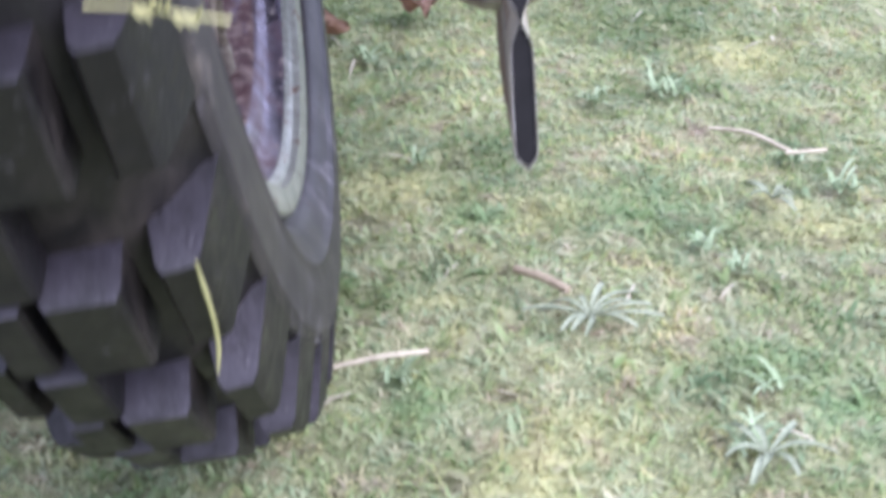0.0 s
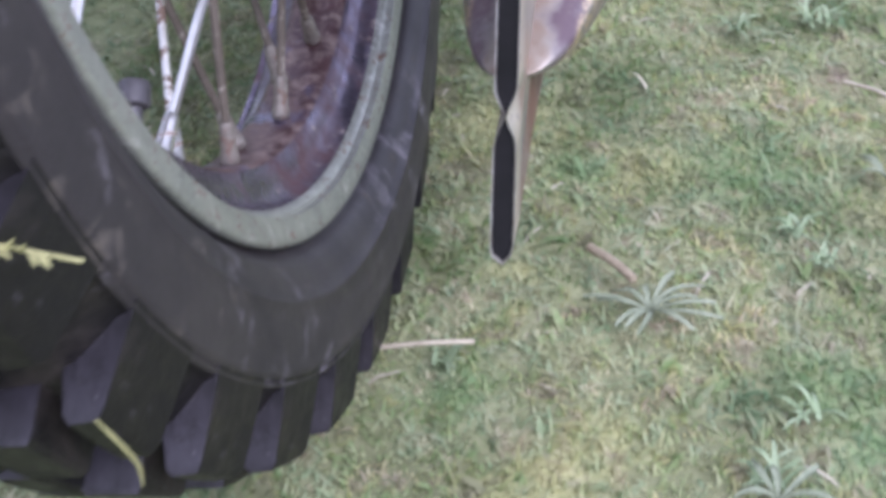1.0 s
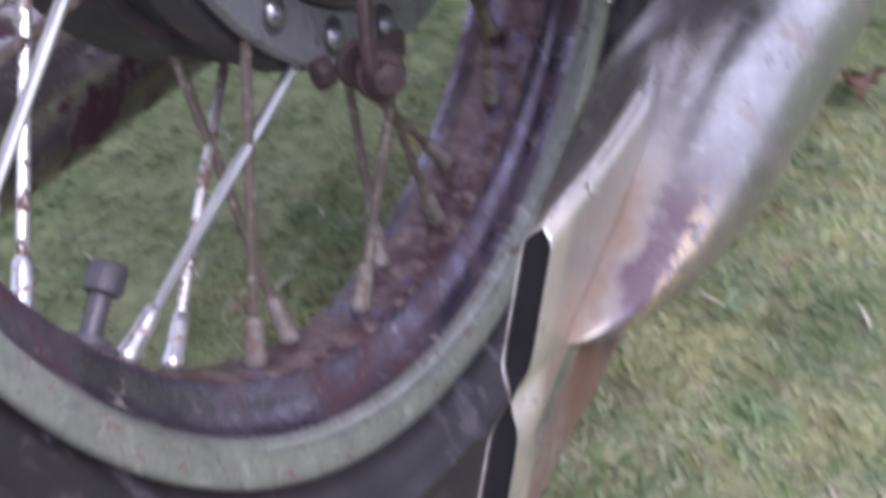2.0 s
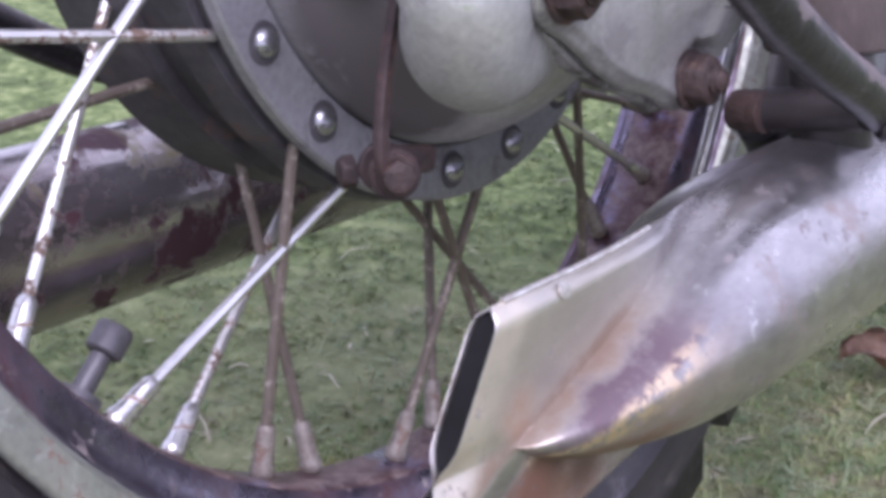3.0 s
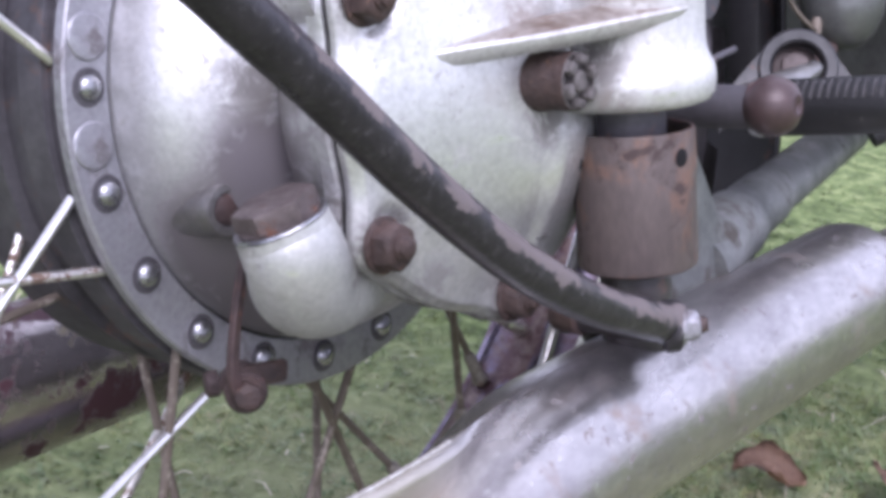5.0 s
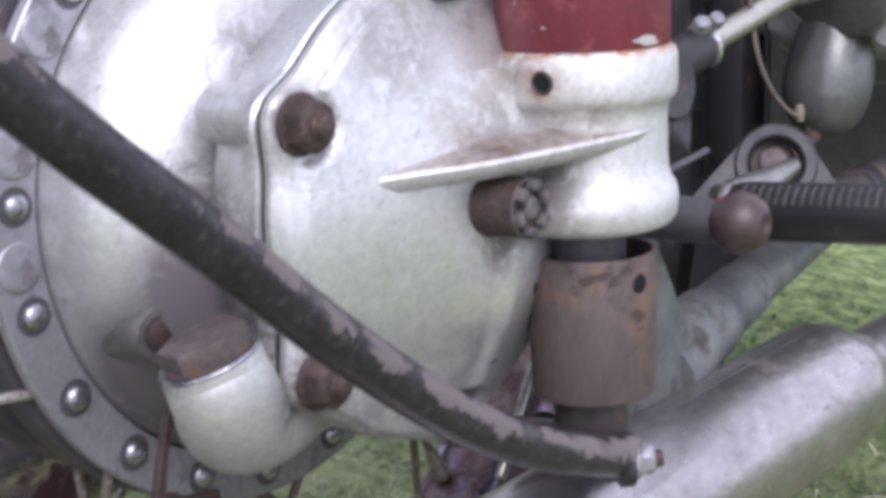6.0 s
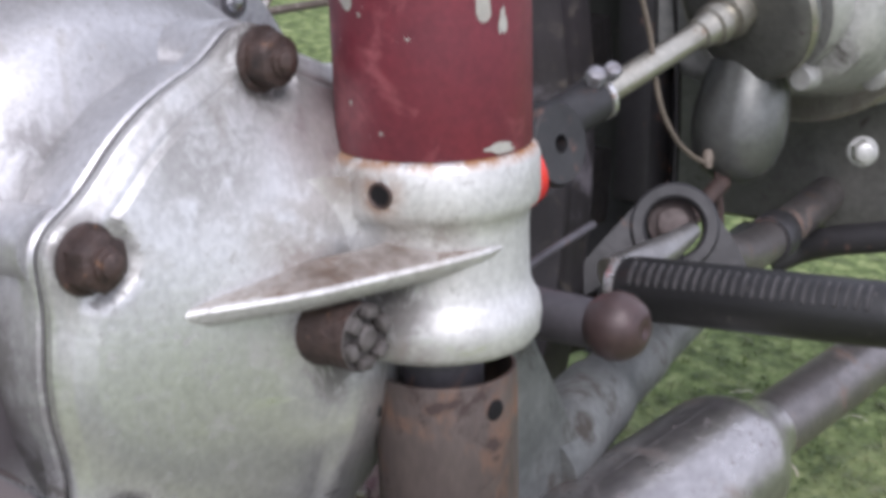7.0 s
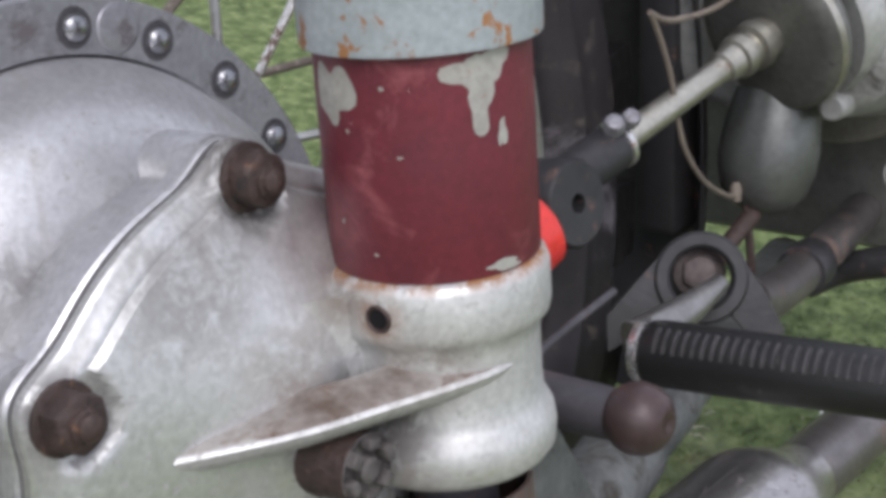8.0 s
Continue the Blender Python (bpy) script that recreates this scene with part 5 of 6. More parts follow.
def make_gearbox():
    a, b = Vector((0.0422, 0.1772, 0.0115)), Vector((0.0869, 0.3593, 0.0687))
    d = (b - a).normalized()
    disc = part("coupling_disc", lathe([(0.1614, 0.0000), (0.1614, 0.0300), (0.1624, 0.0355), (0.1654, 0.0385), (0.1714, 0.0390), (0.1734, 0.0378), (0.1734, 0.0000)], a, d, 56), M_GEARBOX_DARK, label="dark grey round coupling disc")
    part("coupling_rim", lathe([(0.1654, 0.0378), (0.1646, 0.0386), (0.1679, 0.0394), (0.1688, 0.0384)], a, d, 56, close=True), M_SHAFT, disc, "bright turned edge")
    part("coupling_plate", lathe([(0.1784, 0.0000), (0.1784, 0.0405), (0.1804, 0.0420), (0.1934, 0.0420), (0.1954, 0.0400), (0.1954, 0.0000)], a, d, 56), M_GEARBOX, disc, "grey alloy coupling plate")
    for ang in (20, 140, 260):
        p = a + d * 0.1609 + Matrix.Rotation(radians(ang), 3, d) @ Vector((0.0, 0, 0.027))
        part("disc_bolt", hex_head(p, -d, 0.006, 0.004), M_GEARBOX_DARK, disc)
    # the gearbox body: a rounded casting with a lower bowl
    rows = []
    for y, w, h in ((0.352, 0.058, 0.052), (0.356, 0.066, 0.060), (0.372, 0.070, 0.064), (0.40, 0.072, 0.068), (0.42, 0.083, 0.080), (0.47, 0.086, 0.084), (0.62, 0.088, 0.088)):
        row = []
        for k in range(48):
            c, s = math.cos(2 * math.pi * k / 48), math.sin(2 * math.pi * k / 48)
            row.append((0.072 + math.copysign(abs(c) ** 0.75, c) * w, y, 0.075 + math.copysign(abs(s) ** 0.75, s) * h))
        rows.append(row)
    box = part("gearbox", loft(rows, closed=True, caps=True), M_GEARBOX, label="grey oily cast alloy gearbox", angle=50)
    part("gearbox_flange", lathe([(0.405, 0.06), (0.405, 0.083), (0.407, 0.085), (0.414, 0.085), (0.416, 0.083)], (0.074, 0, 0.075), (0, 1, 0), 56), M_SHAFT, box, "bright flange edge")
    for deg in (60, 100, 140, 190):
        p = Vector((0.074, 0.395, 0.075)) + Vector((math.sin(radians(deg)), 0, math.cos(radians(deg)))) * 0.072
        part("gearbox_boss", lathe([(0, 0.0), (0, 0.006), (0.001, 0.008), (0.02, 0.009)], p, (0, 1, 0), 18), M_GEARBOX, box)
    part("gearbox_boss", lathe([(0, 0.0), (0, 0.0050), (0.0015, 0.0062), (0.020, 0.0075)], (0.1050, 0.3411, 0.0246), (-0.1, 1, 0), 20), M_GEARBOX, box, "round cast boss")
    part("gearbox_nut", hex_head((0.1150, 0.4032, -0.0213), (0.5, -0.85, 0.1), 0.0065, 0.008, washer=0.008), M_GEARBOX, box, "grey hexagon nut")
    # engine block added mostly out of view, to shade the ground ahead
    rows = [[(0.05 + 0.105 * sx * k, y, -0.014 + 0.068 * sz * k) for sx, sz in ((-1, -0.8), (-0.9, -1), (0.9, -1), (1, -0.8), (1, 0.8), (0.9, 1), (-0.9, 1), (-1, 0.8))] for y, k in ((0.455, 0.95), (0.460, 1.0), (0.75, 1.0), (0.755, 0.95))]
    part("crankcase", loft(rows, closed=True, caps=True), M_GEARBOX_DARK, label="dark oily engine crankcase")
    bowl = [(0.0, 0.0), (0.0018, 0.009), (0.0054, 0.0155), (0.0126, 0.0205), (0.0234, 0.0235), (0.034, 0.0238), (0.046, 0.0225), (0.060, 0.020)]
    part("gearbox_bowl", lathe(bowl, (0.069, 0.342, -0.031), (0.06, 0.25, 1), 40), M_BOWL, label="smooth grey bowl under the gearbox")
    wire = glide([(0.066, 0.2462, 0.0827), (0.066, 0.2540, 0.0710), (0.066, 0.2630, 0.0523), (0.066, 0.2680, 0.0337), (0.066, 0.2754, 0.0168), (0.066, 0.2903, 0.0004), (0.066, 0.3086, -0.0112), (0.066, 0.3300, -0.0200)], 6)
    w = part("cable", sweep(wire, 0.0013, 8), M_CABLE, label="thin pale control cable")
    part("cable_nipple", lathe([(0, 0.0026), (0.006, 0.0031), (0.009, 0.002)], (0.0655, 0.3240, -0.0195), (0, 0.2, 1), 12), M_CABLE, w)
    wire = glide([(0.066, 0.2462, 0.0827), (0.066, 0.2570, 0.0780), (0.066, 0.2722, 0.0756), (0.066, 0.3054, 0.0753), (0.066, 0.3347, 0.0821), (0.066, 0.36, 0.100)], 6)
    part("cable", sweep(wire, 0.0014, 8), M_CABLE, label="thin brown control cable looped over the disc")
    link = sweep([(0.068, 0.331, -0.022), (0.070, 0.331, -0.045), (0.072, 0.331, -0.070)], 0.0022, 8)
    part("link_rod", link, M_RUST, label="rusty pull rod")
    lever = sweep(glide([(0.070, 0.334, -0.028), (0.068, 0.315, -0.036), (0.066, 0.296, -0.046)], 4), 0.0045, 10)
    part("lever", lever, M_RUST, label="rusty lever")
    col = block((0.022, 0.030, 0.30), Matrix.Translation((0.012, 0.365, 0.10)) @ Matrix.Rotation(radians(-3), 4, "X"), 0.004)
    part("frame_upright", col, M_BLACK_FRAME, label="dark upright frame member")


M_GEARBOX = worn("oily_alloy", (0.56, 0.56, 0.54), (0.30, 0.30, 0.285), 24, (0.32, 0.52), 0.4, ((0.10, 0.095, 0.085), 36, 0.56, 0.7, 0.6, 0.2), ((0.55, 0.54, 0.52), 60, 0.66, 0.74, 0.3, 0.8), 0.25, 300)
M_GEARBOX_DARK = worn("dark_oily_steel", (0.25, 0.25, 0.23), (0.14, 0.14, 0.128), 30, (0.4, 0.55), 0.6, ((0.07, 0.06, 0.055), 60, 0.6, 0.7, 0.7, 0.2), None, 0.15, 300)
M_BOWL = worn("dull_bowl", (0.17, 0.175, 0.165), (0.085, 0.088, 0.082), 26, (0.25, 0.42), 0.5, ((0.08, 0.075, 0.065), 50, 0.58, 0.7, 0.6, 0.2), None, 0.1, 300)
M_CABLE = worn("tan_cable", (0.23, 0.19, 0.15), (0.14, 0.115, 0.095), 80, (0.5, 0.7), 0.1, None, None, 0.1, 400)
make_gearbox()


def make_lower_frame():
    bracket = loft([[(0.075, 0.095, -0.030), (0.075, 0.120, -0.030), (0.075, 0.165, -0.105), (0.075, 0.120, -0.130), (0.075, 0.085, -0.110)],
                    [(0.092, 0.095, -0.030), (0.092, 0.118, -0.032), (0.094, 0.160, -0.105), (0.094, 0.118, -0.128), (0.092, 0.085, -0.110)]], closed=True, caps=True)
    part("frame_bracket", bracket, M_GREY_DIRTY, label="grey-green dirty frame bracket")
    tube = sweep(glide([(0.080, 0.140, -0.108), (0.070, 0.20, -0.103), (0.058, 0.28, -0.100), (0.045, 0.37, -0.098), (0.03, 0.46, -0.098)], 6), [0.020] * 4 + [0.0185] * 4 + [0.016] * 4 + [0.0145] * 13, 20)
    part("frame_tube", tube, M_GREY_DIRTY, label="grey painted frame tube")
    hoop = sweep(glide([(0.083, 0.085, -0.118), (0.080, 0.11, -0.134), (0.070, 0.165, -0.143), (0.058, 0.225, -0.128), (0.052, 0.262, -0.108)], 6), 0.0055, 14)
    part("stand_bar", hoop, M_CHROME, label="bright bent bar below the frame")
    dark = sweep(glide([(0.075, 0.060, -0.106), (0.068, 0.11, -0.139), (0.058, 0.18, -0.150), (0.044, 0.25, -0.132)], 6), 0.0085, 14)
    part("stand_tube", dark, M_BLACK_FRAME, label="black stand tube")
    bar = sweep([(0.127, 0.028, -0.0940), (0.095, 0.036, -0.097), (0.080, 0.036, -0.099)], 0.0075, 16)
    part("axle_bracket", bar, M_TUBE, label="brown-black bracket bar behind the stay")
    part("bracket_nut", lathe([(0, 0), (0, 0.007), (0.004, 0.0075), (0.013, 0.0072), (0.014, 0)], (0.078, 0.036, -0.098), (0.9, -0.2, 0), 20), M_RUST, label="rusty round spacer")
    part("pull_rod", sweep([(0.040, 0.128, -0.067), (0.040, 0.115, -0.0865), (0.040, 0.082, -0.1345), (0.040, 0.078, -0.140)], 0.0026, 10), M_SPOKE_CLEAN, label="thin bright pull rod")
    left = [(-0.197, -0.300, 0.152), (-0.197, -0.213, 0.0682), (-0.197, -0.157, 0.0205), (-0.197, -0.120, -0.0113), (-0.197, -0.074, -0.0460), (-0.197, -0.032, -0.0700), (-0.196, 0.000, -0.0835), (-0.194, 0.05, -0.0985)]
    part("stay_tube", sweep(glide(left, 6), 0.0085, 16), M_BLACK_PAINT, label="black stay tube on the far side")


M_GREY_DIRTY = worn("dirty_grey_paint", (0.20, 0.205, 0.20), (0.085, 0.090, 0.086), 30, (0.4, 0.62), 0.2, ((0.05, 0.042, 0.034), 50, 0.55, 0.68, 0.8, 0), ((0.24, 0.24, 0.22), 70, 0.64, 0.72, 0.4, 0.3), 0.2, 300)
make_lower_frame()


# reaches beyond the view; added for the shade it casts on the wheel
def make_mudguard():
    rows = []
    for i in range(61):
        deg = 112 - 176 * i / 60
        row = []
        for u, r in ((-1.0, 0.352), (-0.97, 0.360), (-0.88, 0.367), (-0.7, 0.3725), (-0.4, 0.376), (0, 0.3775), (0.4, 0.376), (0.7, 0.3725), (0.88, 0.367), (0.97, 0.360), (1.0, 0.352)):
            row.append(polar(r, deg, WX + 0.066 * u))
        rows.append(row)
    bm = loft(rows)
    bmesh.ops.recalc_face_normals(bm, faces=bm.faces)
    bmesh.ops.solidify(bm, geom=bm.faces[:], thickness=0.0016)
    part("mudguard", bm, M_BLACK_FRAME, label="black rear mudguard")


make_mudguard()


# ---- lawn ----
def lawn_material(name, stops):
    """Blades that share their clump's colour: green, yellowish moss, bleached."""
    m = bpy.data.materials.new(name)
    m.use_nodes = True
    nt = m.node_tree
    b = nt.nodes["Principled BSDF"]
    geo = nt.nodes.new("ShaderNodeNewGeometry")
    own = ramp(nt, geo.outputs["Random Per Island"], stops)
    co = nt.nodes.new("ShaderNodeTexCoord").outputs["Object"]
    clump = ramp(nt, tex(nt, 48, 5, 0.62, co, (1, 1, 0.2)), [(0.34, (0.13, 0.19, 0.075)), (0.43, (0.25, 0.33, 0.155)), (0.51, (0.36, 0.41, 0.225)), (0.58, (0.45, 0.45, 0.29)), (0.66, (0.57, 0.55, 0.43))])
    patch = ramp(nt, tex(nt, 34, 4, 0.55, co, (1, 1, 0.2), 0.4), [(0.37, (0.33, 0.25, 0.20)), (0.42, (0.50, 0.47, 0.22)), (0.47, (0.22, 0.34, 0.13)), (0.52, (0.49, 0.48, 0.30)), (0.57, (0.25, 0.36, 0.23)), (0.62, (0.56, 0.53, 0.38)), (0.67, (0.38, 0.29, 0.24))])
    col = blend(nt, 0.90, own, blend(nt, 0.62, clump, patch))
    big = ramp(nt, tex(nt, 8, 4, 0.6, co, (1, 1, 0.2)), [(0.38, (0.50, 0.60, 0.50)), (0.50, (0.95, 0.95, 0.92)), (0.62, (1.22, 1.16, 1.12))])
    mul = nt.nodes.new("ShaderNodeMix")
    mul.data_type, mul.blend_type = "RGBA", "MULTIPLY"
    mul.inputs[0].default_value = 1.0
    nt.links.new(col, mul.inputs[6])
    nt.links.new(big, mul.inputs[7])
    nt.links.new(mul.outputs[2], b.inputs["Base Color"])
    b.inputs["Roughness"].default_value = 0.55
    b.inputs["Specular IOR Level"].default_value = 0.3
    lush_and_shade(m)
    lawn_spots(m, 0.95)
    tr = nt.nodes.new("ShaderNodeBsdfTranslucent")
    nt.links.new(b.inputs["Base Color"].links[0].from_socket, tr.inputs["Color"])
    mix = nt.nodes.new("ShaderNodeMixShader")
    mix.inputs[0].default_value = 0.42
    nt.links.new(b.outputs[0], mix.inputs[1])
    nt.links.new(tr.outputs[0], mix.inputs[2])
    nt.links.new(mix.outputs[0], nt.nodes["Material Output"].inputs["Surface"])
    return m


M_GRASS = lawn_material("grass_blades", [(0.0, (0.17, 0.25, 0.11)), (0.3, (0.29, 0.36, 0.19)), (0.6, (0.38, 0.42, 0.26)), (0.85, (0.50, 0.49, 0.35)), (1.0, (0.66, 0.64, 0.54))])
M_MOSS = lawn_material("moss_shoots", [(0.0, (0.16, 0.20, 0.08)), (0.4, (0.30, 0.33, 0.15)), (0.75, (0.43, 0.43, 0.23)), (1.0, (0.58, 0.56, 0.40))])
M_LEAFLET = lawn_material("clover_leaves", [(0.0, (0.12, 0.23, 0.07)), (0.5, (0.22, 0.34, 0.14)), (1.0, (0.36, 0.44, 0.26))])
M_STRAW = worn("dry_straw", (0.56, 0.50, 0.38), (0.40, 0.34, 0.25), 60, (0.6, 0.8), 0, None, None, 0.2, 300)
M_TWIG = worn("pale_bark", (0.40, 0.33, 0.23), (0.24, 0.19, 0.13), 60, (0.6, 0.8), 0, None, None, 0.3, 300)
M_DEAD = worn("dead_leaf", (0.36, 0.23, 0.16), (0.22, 0.13, 0.09), 60, (0.55, 0.75), 0, ((0.5, 0.34, 0.27), 80, 0.55, 0.7, 0.7, 0), None, 0.3, 300)
M_BLEACHED = worn("bleached_grass", (0.52, 0.48, 0.37), (0.36, 0.32, 0.23), 60, (0.6, 0.8), 0, None, None, 0.2, 300)
M_WEED = worn("pale_weed_leaf", (0.29, 0.32, 0.22), (0.15, 0.18, 0.11), 60, (0.5, 0.7), 0, None, None, 0.2, 300)
M_PETAL = worn("white_petal", (0.8, 0.8, 0.78), (0.7, 0.7, 0.68), 60, (0.5, 0.7), 0, None, None, 0.1, 300)


def scatter(rng, count, x0, x1, y0, y1):
    """Places on the lawn in loose tufts."""
    tufts = np.c_[rng.uniform(x0, x1, count // 9), rng.uniform(y0, y1, count // 9)]
    p = tufts[rng.integers(0, len(tufts), count)] + rng.normal(0, 0.009, (count, 2))
    loose = rng.random(count) < 0.45
    p[loose] = np.c_[rng.uniform(x0, x1, loose.sum()), rng.uniform(y0, y1, loose.sum())]
    thin = np.array([noise.noise(Vector((x * 22, y * 22, 7))) for x, y in p])
    rim = np.minimum.reduce([p[:, 0] - x0, x1 - p[:, 0], p[:, 1] - y0, y1 - p[:, 1]]) / (0.2 * min(x1 - x0, y1 - y0))
    return p[rng.random(count) < np.clip(1.05 + 2.2 * thin, 0.12, 1) * np.clip(rim, 0, 1)]


def blades(name, rng, p, length, width, lie, material, label):
    n = len(p)
    L = length * rng.lognormal(0, 0.45, n)
    W = width * rng.uniform(0.7, 1.3, n)
    az = rng.uniform(0, 2 * np.pi, n)
    tilt = np.clip(rng.normal(lie, 0.28, n), 0.05, 1.45)
    base = np.array([ground_height(x, y) for x, y in p]) - 0.002
    d = np.c_[np.cos(az), np.sin(az)]
    side = np.c_[-d[:, 1], d[:, 0]] * (W / 2)[:, None]
    verts = np.empty((n, 7, 3))
    for k, (s, w) in enumerate(((0.0, 0.8), (0.4, 1.0), (0.75, 0.75))):
        bend = tilt * (0.55 + 0.75 * s)
        out, up = L * s * np.sin(bend), L * s * np.cos(bend)
        c = np.c_[p + d * out[:, None], base + up]
        verts[:, 2 * k, :] = c
        verts[:, 2 * k + 1, :] = c
        verts[:, 2 * k, :2] -= side * w
        verts[:, 2 * k + 1, :2] += side * w
    bend = np.minimum(tilt * 1.35, 1.5)
    verts[:, 6, :] = np.c_[p + d * (L * np.sin(bend))[:, None], base + L * np.cos(bend)]
    i = np.arange(n)[:, None] * 7
    quads = np.concatenate([i + [0, 1, 3, 2], i + [2, 3, 5, 4]])
    tris = i + [4, 5, 6]
    me = bpy.data.meshes.new(name)
    me.from_pydata(verts.reshape(-1, 3).tolist(), [], quads.tolist() + tris.tolist())
    me.materials.append(material)
    me.polygons.foreach_set("use_smooth", np.ones(len(me.polygons), bool))
    ob = new(name, me)
    return tagged(ob, label, "grass", kind="stuff")


def make_lawn():
    rng = np.random.default_rng(5)
    near = scatter(rng, 160000, -0.75, 0.70, -0.55, 1.1)
    mid = scatter(rng, 80000, -1.8, 1.4, -0.9, 2.4)
    far = scatter(rng, 50000, -3.6, 2.2, -1.6, 4.8)
    p = np.concatenate([near, mid, far])
    blades("grass", rng, p, 0.0078, 0.0017, 1.12, M_GRASS, "short patchy green and straw-coloured grass")
    q = scatter(rng, 16000, -0.8, 0.65, -0.4, 1.3)
    blades("clover", rng, q, 0.0075, 0.0040, 1.0, M_LEAFLET, "small broad-leaved lawn weeds")
    tiny = np.c_[rng.uniform(-0.16, 0.48, 300000), rng.uniform(-0.32, 0.62, 300000)]
    blades("moss", rng, tiny, 0.0036, 0.0017, 0.75, M_MOSS, "pale yellow-green moss between the grass")
    s = np.c_[rng.uniform(-0.6, 0.6, 350), rng.uniform(-0.4, 0.8, 350)]
    blades("dry_grass", rng, s, 0.020, 0.0017, 1.35, M_BLEACHED, "bleached dead grass lying in the lawn")


make_lawn()


def weed(at, n, length, seed):
    rng = random.Random(seed)
    root = new("rosette_weed")
    root.location = (*at, ground_height(*at) + 0.006)
    tagged(root, "pale rosette weed flat in the lawn", "weed", group="weeds in the lawn")
    for i in range(n):
        az = 2 * math.pi * (i + rng.uniform(-0.3, 0.3)) / n
        L = length * rng.uniform(0.55, 1.2)
        d, sd = Vector((math.cos(az), math.sin(az), 0)), Vector((-math.sin(az), math.cos(az), 0))
        curl = L * rng.uniform(-0.5, 0.5)
        rows = []
        for k in range(7):
            s = k / 6
            c = d * L * s + sd * curl * s * s + Vector((0, 0, 0.006 * math.sin(s * 2.6) + 0.003))
            w = 0.0011 * (0.45 + 1.1 * math.sin(min(1, s * 1.02) * math.pi * 0.85))
            rows.append([c - sd * w + Vector((0, 0, 0.0012)), c, c + sd * w + Vector((0, 0, 0.0012))])
        leaf = new("leaf", mesh_of("leaf", loft(rows), M_WEED, 80))
        leaf.parent = root


for at, n, L, seed in (((0.1745, -0.020), 14, 0.028, 1), ((0.229, -0.138), 8, 0.023, 2), ((0.30, 0.105), 7, 0.020, 4)):
    weed(at, n, L, seed)


def tuft(at, n, length, seed):
    """A loose bunch of longer grass blades that rise and bend over."""
    rng = random.Random(seed)
    root = new("grass_tuft")
    root.location = (*at, ground_height(*at) + 0.002)
    tagged(root, "loose tuft of longer grey-green grass", "grass tuft", group="grass tufts in the lawn")
    for i in range(n):
        az = rng.uniform(0, 2 * math.pi)
        L = length * rng.uniform(0.5, 1.15)
        d, sd = Vector((math.cos(az), math.sin(az), 0)), Vector((-math.sin(az), math.cos(az), 0))
        foot = d * length * rng.uniform(-0.25, 0.25) + sd * length * rng.uniform(-0.3, 0.3)
        rise = L * rng.uniform(0.25, 0.6)
        rows = []
        for k in range(6):
            t = k / 5
            c = foot + d * L * t * 0.85 + Vector((0, 0, rise * math.sin(t * 2.3) + 0.002))
            w = 0.0011 * (1 - t ** 2.2) + 0.0002
            rows.append([c - sd * w + Vector((0, 0, 0.0005)), c, c + sd * w + Vector((0, 0, 0.0005))])
        leaf = new("leaf", mesh_of("leaf", loft(rows), M_TUFT, 80))
        leaf.parent = root


M_TUFT = worn("tuft_blade", (0.33, 0.39, 0.25), (0.17, 0.25, 0.11), 45, (0.45, 0.65), 0, None, None, 0.1, 300)
for at, n, L, seed in (((0.279, 0.292), 16, 0.026, 11), ((0.248, 0.051), 12, 0.017, 12), ((0.350, 0.126), 14, 0.024, 13), ((0.226, -0.125), 13, 0.022, 14), ((0.103, 0.183), 10, 0.016, 15),
                       ((0.077, 0.375), 14, 0.024, 16), ((0.229, 0.273), 12, 0.020, 17), ((0.262, 0.030), 9, 0.015, 18), ((0.335, 0.175), 12, 0.020, 19), ((0.245, -0.085), 10, 0.018, 20), ((0.080, -0.062), 9, 0.015, 21)):
    tuft(at, n, L, seed)


def stick(name, points, r, material, label, category):
    pts = [Vector((x, y, ground_height(x, y) + h)) for x, y, h in points]
    ob = new(name, mesh_of(name, sweep(glide(pts, 5), r, 7), material, 80))
    tagged(ob, label, category)


stick("straw", [(0.050, -0.066, 0.016), (0.072, -0.066, 0.020), (0.094, -0.063, 0.018)], 0.0013, M_STRAW, "dry straw lying on the grass", "straw")
stick("twig", [(0.143, 0.019, 0.014), (0.155, 0.006, 0.017), (0.166, -0.006, 0.015)], 0.0024, M_TWIG, "short pale brown twig on the grass", "twig")
stick("straw", [(0.285, 0.195, 0.018), (0.305, 0.175, 0.022), (0.325, 0.150, 0.018)], 0.0014, M_STRAW, "dry straw lying on the grass", "straw")
stick("straw", [(0.320, 0.150, 0.018), (0.345, 0.150, 0.022)], 0.0011, M_STRAW, "dry straw lying on the grass", "straw")


def dead_leaf(at, size, turn):
    rows = []
    for k in range(9):
        s = k / 8
        w = size * 0.36 * math.sin(math.pi * min(1, s * 0.93 + 0.04)) ** 0.8 * (1 + 0.18 * math.sin(k * 2.3))
        c = Vector((size * (s - 0.5), 0, 0.006 * math.sin(s * 5)))
        rows.append([c + Vector((0, w * q, 0.012 * abs(q) + 0.003 * math.sin(k + 3 * q))) for q in (-1, -0.5, 0, 0.5, 1)])
    bm = loft(rows)
    bmesh.ops.solidify(bm, geom=bm.faces[:], thickness=0.0006)
    ob = new("fallen_leaf", mesh_of("fallen_leaf", bm, M_DEAD, 80))
    ob.matrix_world = Matrix.Translation((*at, ground_height(*at) + 0.014)) @ Matrix.Rotation(radians(turn), 4, "Z") @ Matrix.Rotation(radians(8), 4, "X")
    tagged(ob, "curled brown fallen leaf on the grass", "leaf", group="fallen leaves")


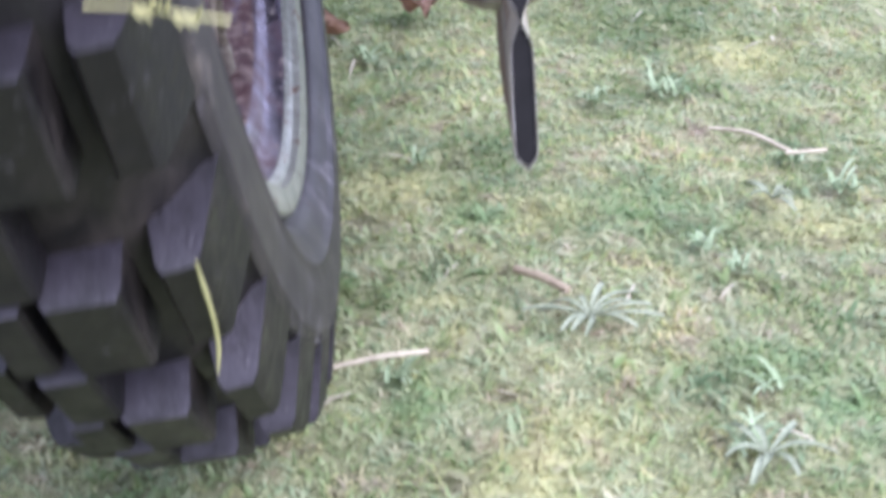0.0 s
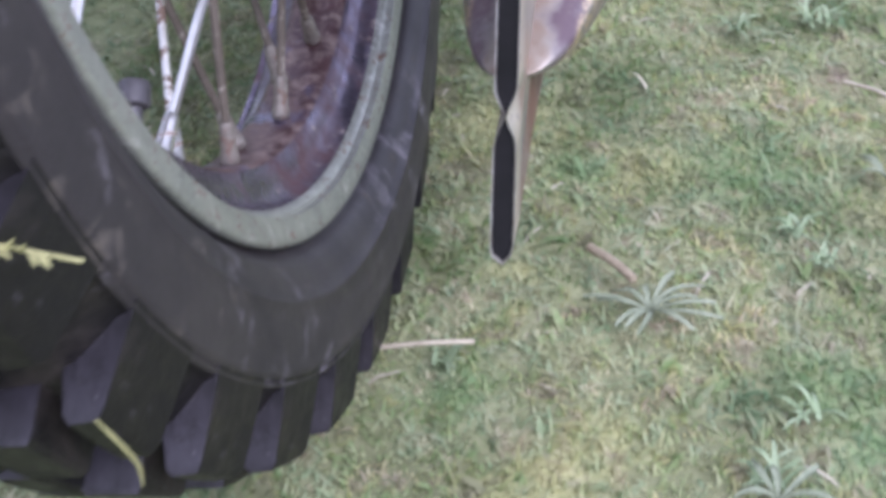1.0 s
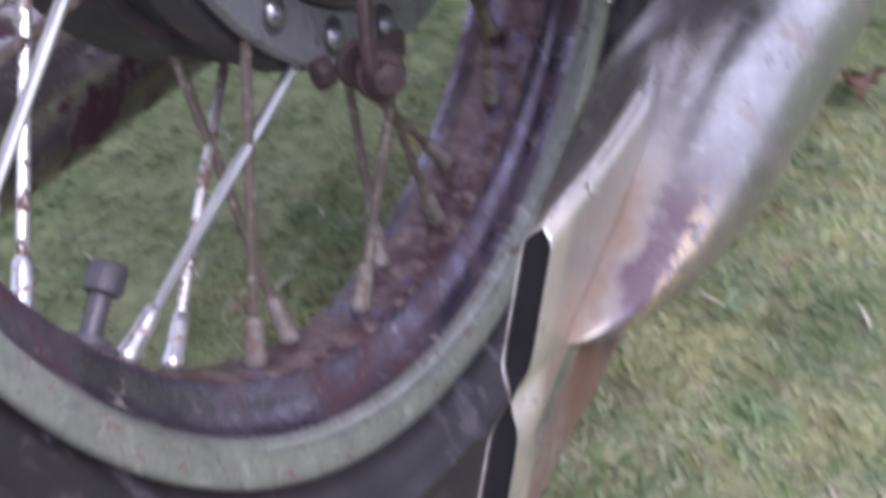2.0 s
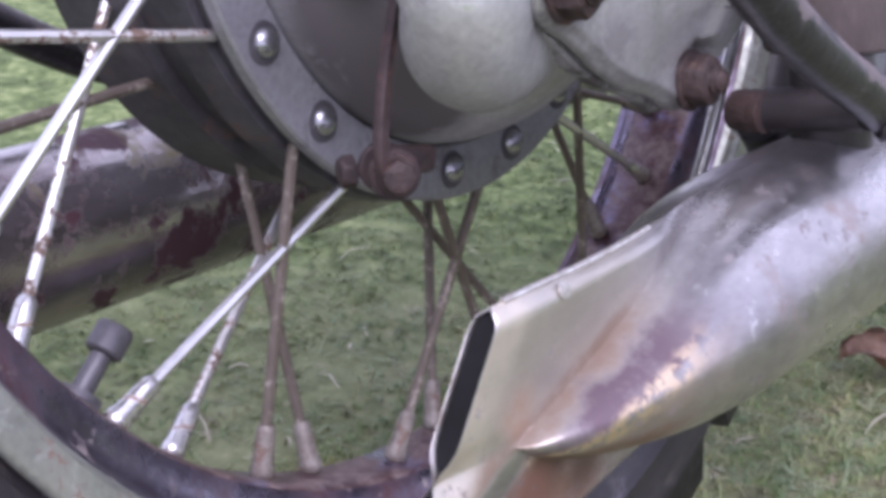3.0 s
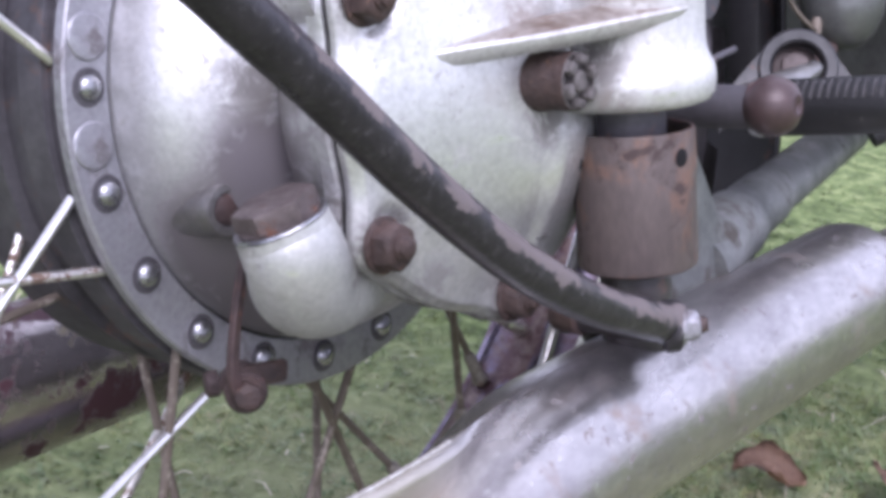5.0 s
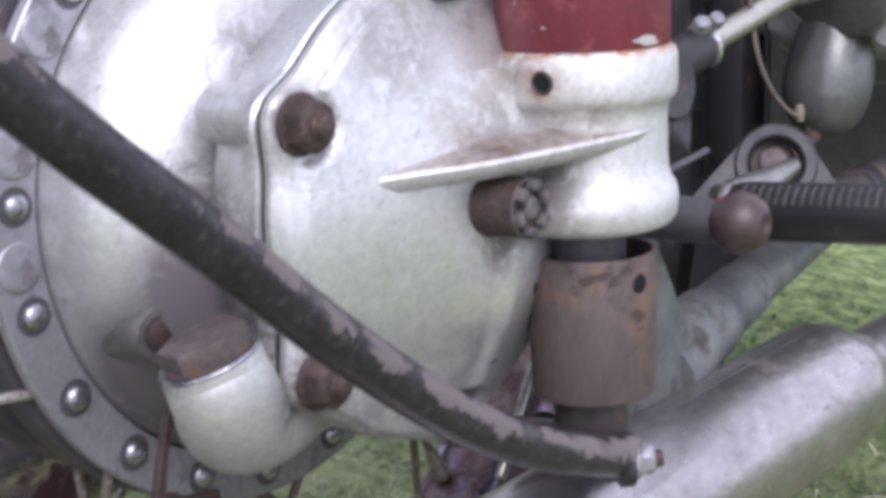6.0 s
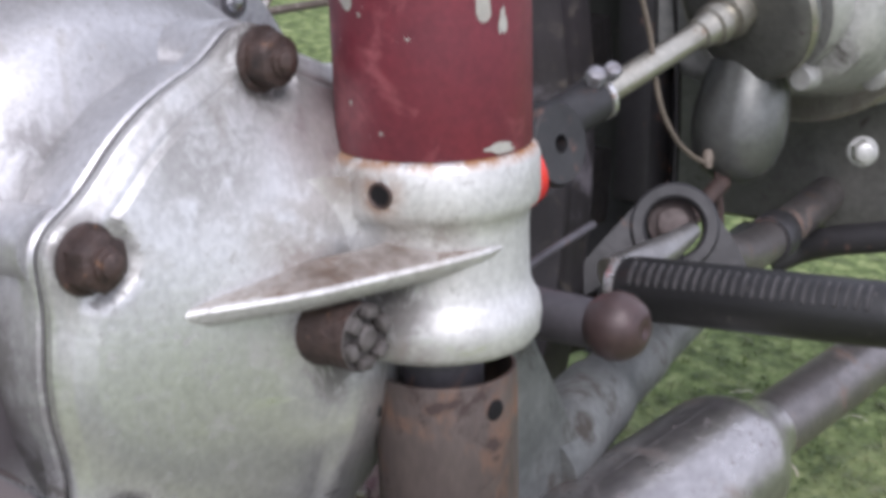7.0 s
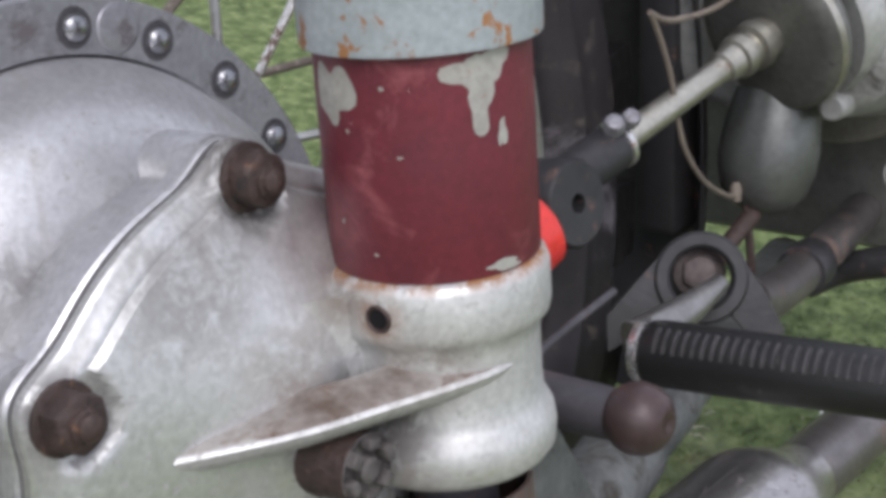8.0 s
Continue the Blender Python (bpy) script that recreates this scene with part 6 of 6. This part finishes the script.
dead_leaf((0.042, 0.418), 0.050, 25)
dead_leaf((0.115, 0.450), 0.045, 110)


def daisy(at):
    root = new("daisy")
    root.location = (*at, ground_height(*at) + 0.004)
    tagged(root, "small white daisy in the grass", "flower", group="daisies")
    stem = new("stem", mesh_of("stem", sweep([(0, 0, 0), (0.001, 0, 0.026)], 0.0008, 6), M_WEED))
    stem.parent = root
    head = lathe([(0, 0), (0.0004, 0.0055), (0.002, 0.0064), (0.0024, 0.0035), (0.0032, 0.0)], (0.001, 0, 0.025), (0.2, -0.3, 1), 14)
    h = new("flower_head", mesh_of("flower_head", head, M_PETAL))
    h.parent = root


for at in ((-0.008, 0.745), (0.012, 0.685)):
    daisy(at)


# ---- straws caught on the tyre ----
def make_tyre_straws():
    st = part("grass_stem", sweep(glide([(-0.006, -0.3150, -0.079), (0.0045, -0.3155, -0.081), (0.014, -0.3150, -0.0845), (0.0235, -0.3150, -0.0875)], 6), [0.0005] * 19, 6), M_STRAW_GREEN, None, "yellow grass seed head stuck on the tyre", 80)
    rng = random.Random(3)
    for k in range(9):
        x = 0.004 + 0.0016 * k
        c = Vector((x, -0.3160, -0.0808 - 0.00033 * (x - 0.004) * 1000))
        d = Vector((0.6, -0.4 + rng.uniform(-0.4, 0.4), rng.choice((-1, 1)) * rng.uniform(0.5, 1))).normalized()
        part("seed", sweep([c, c + d * 0.0016, c + d * 0.0036], [0.0003, 0.0006, 0.0002], 6), M_STRAW_GREEN, st)
    part("grass_blade", sweep(glide([(0.0005, -0.3010, -0.1490), (-0.0005, -0.2925, -0.1675), (-0.002, -0.2870, -0.180), (-0.0045, -0.2850, -0.1905)], 6), [0.0003, 0.0004, 0.0005] + [0.0006] * 12 + [0.0005, 0.0004, 0.0003, 0.0002], 6), M_STRAW_GREEN, None, "thin yellow-green grass blade on the tyre", 80)


M_STRAW_GREEN = worn("yellow_grass", (0.48, 0.46, 0.22), (0.36, 0.34, 0.14), 60, (0.5, 0.7), 0, None, None, 0.1, 300)
make_tyre_straws()
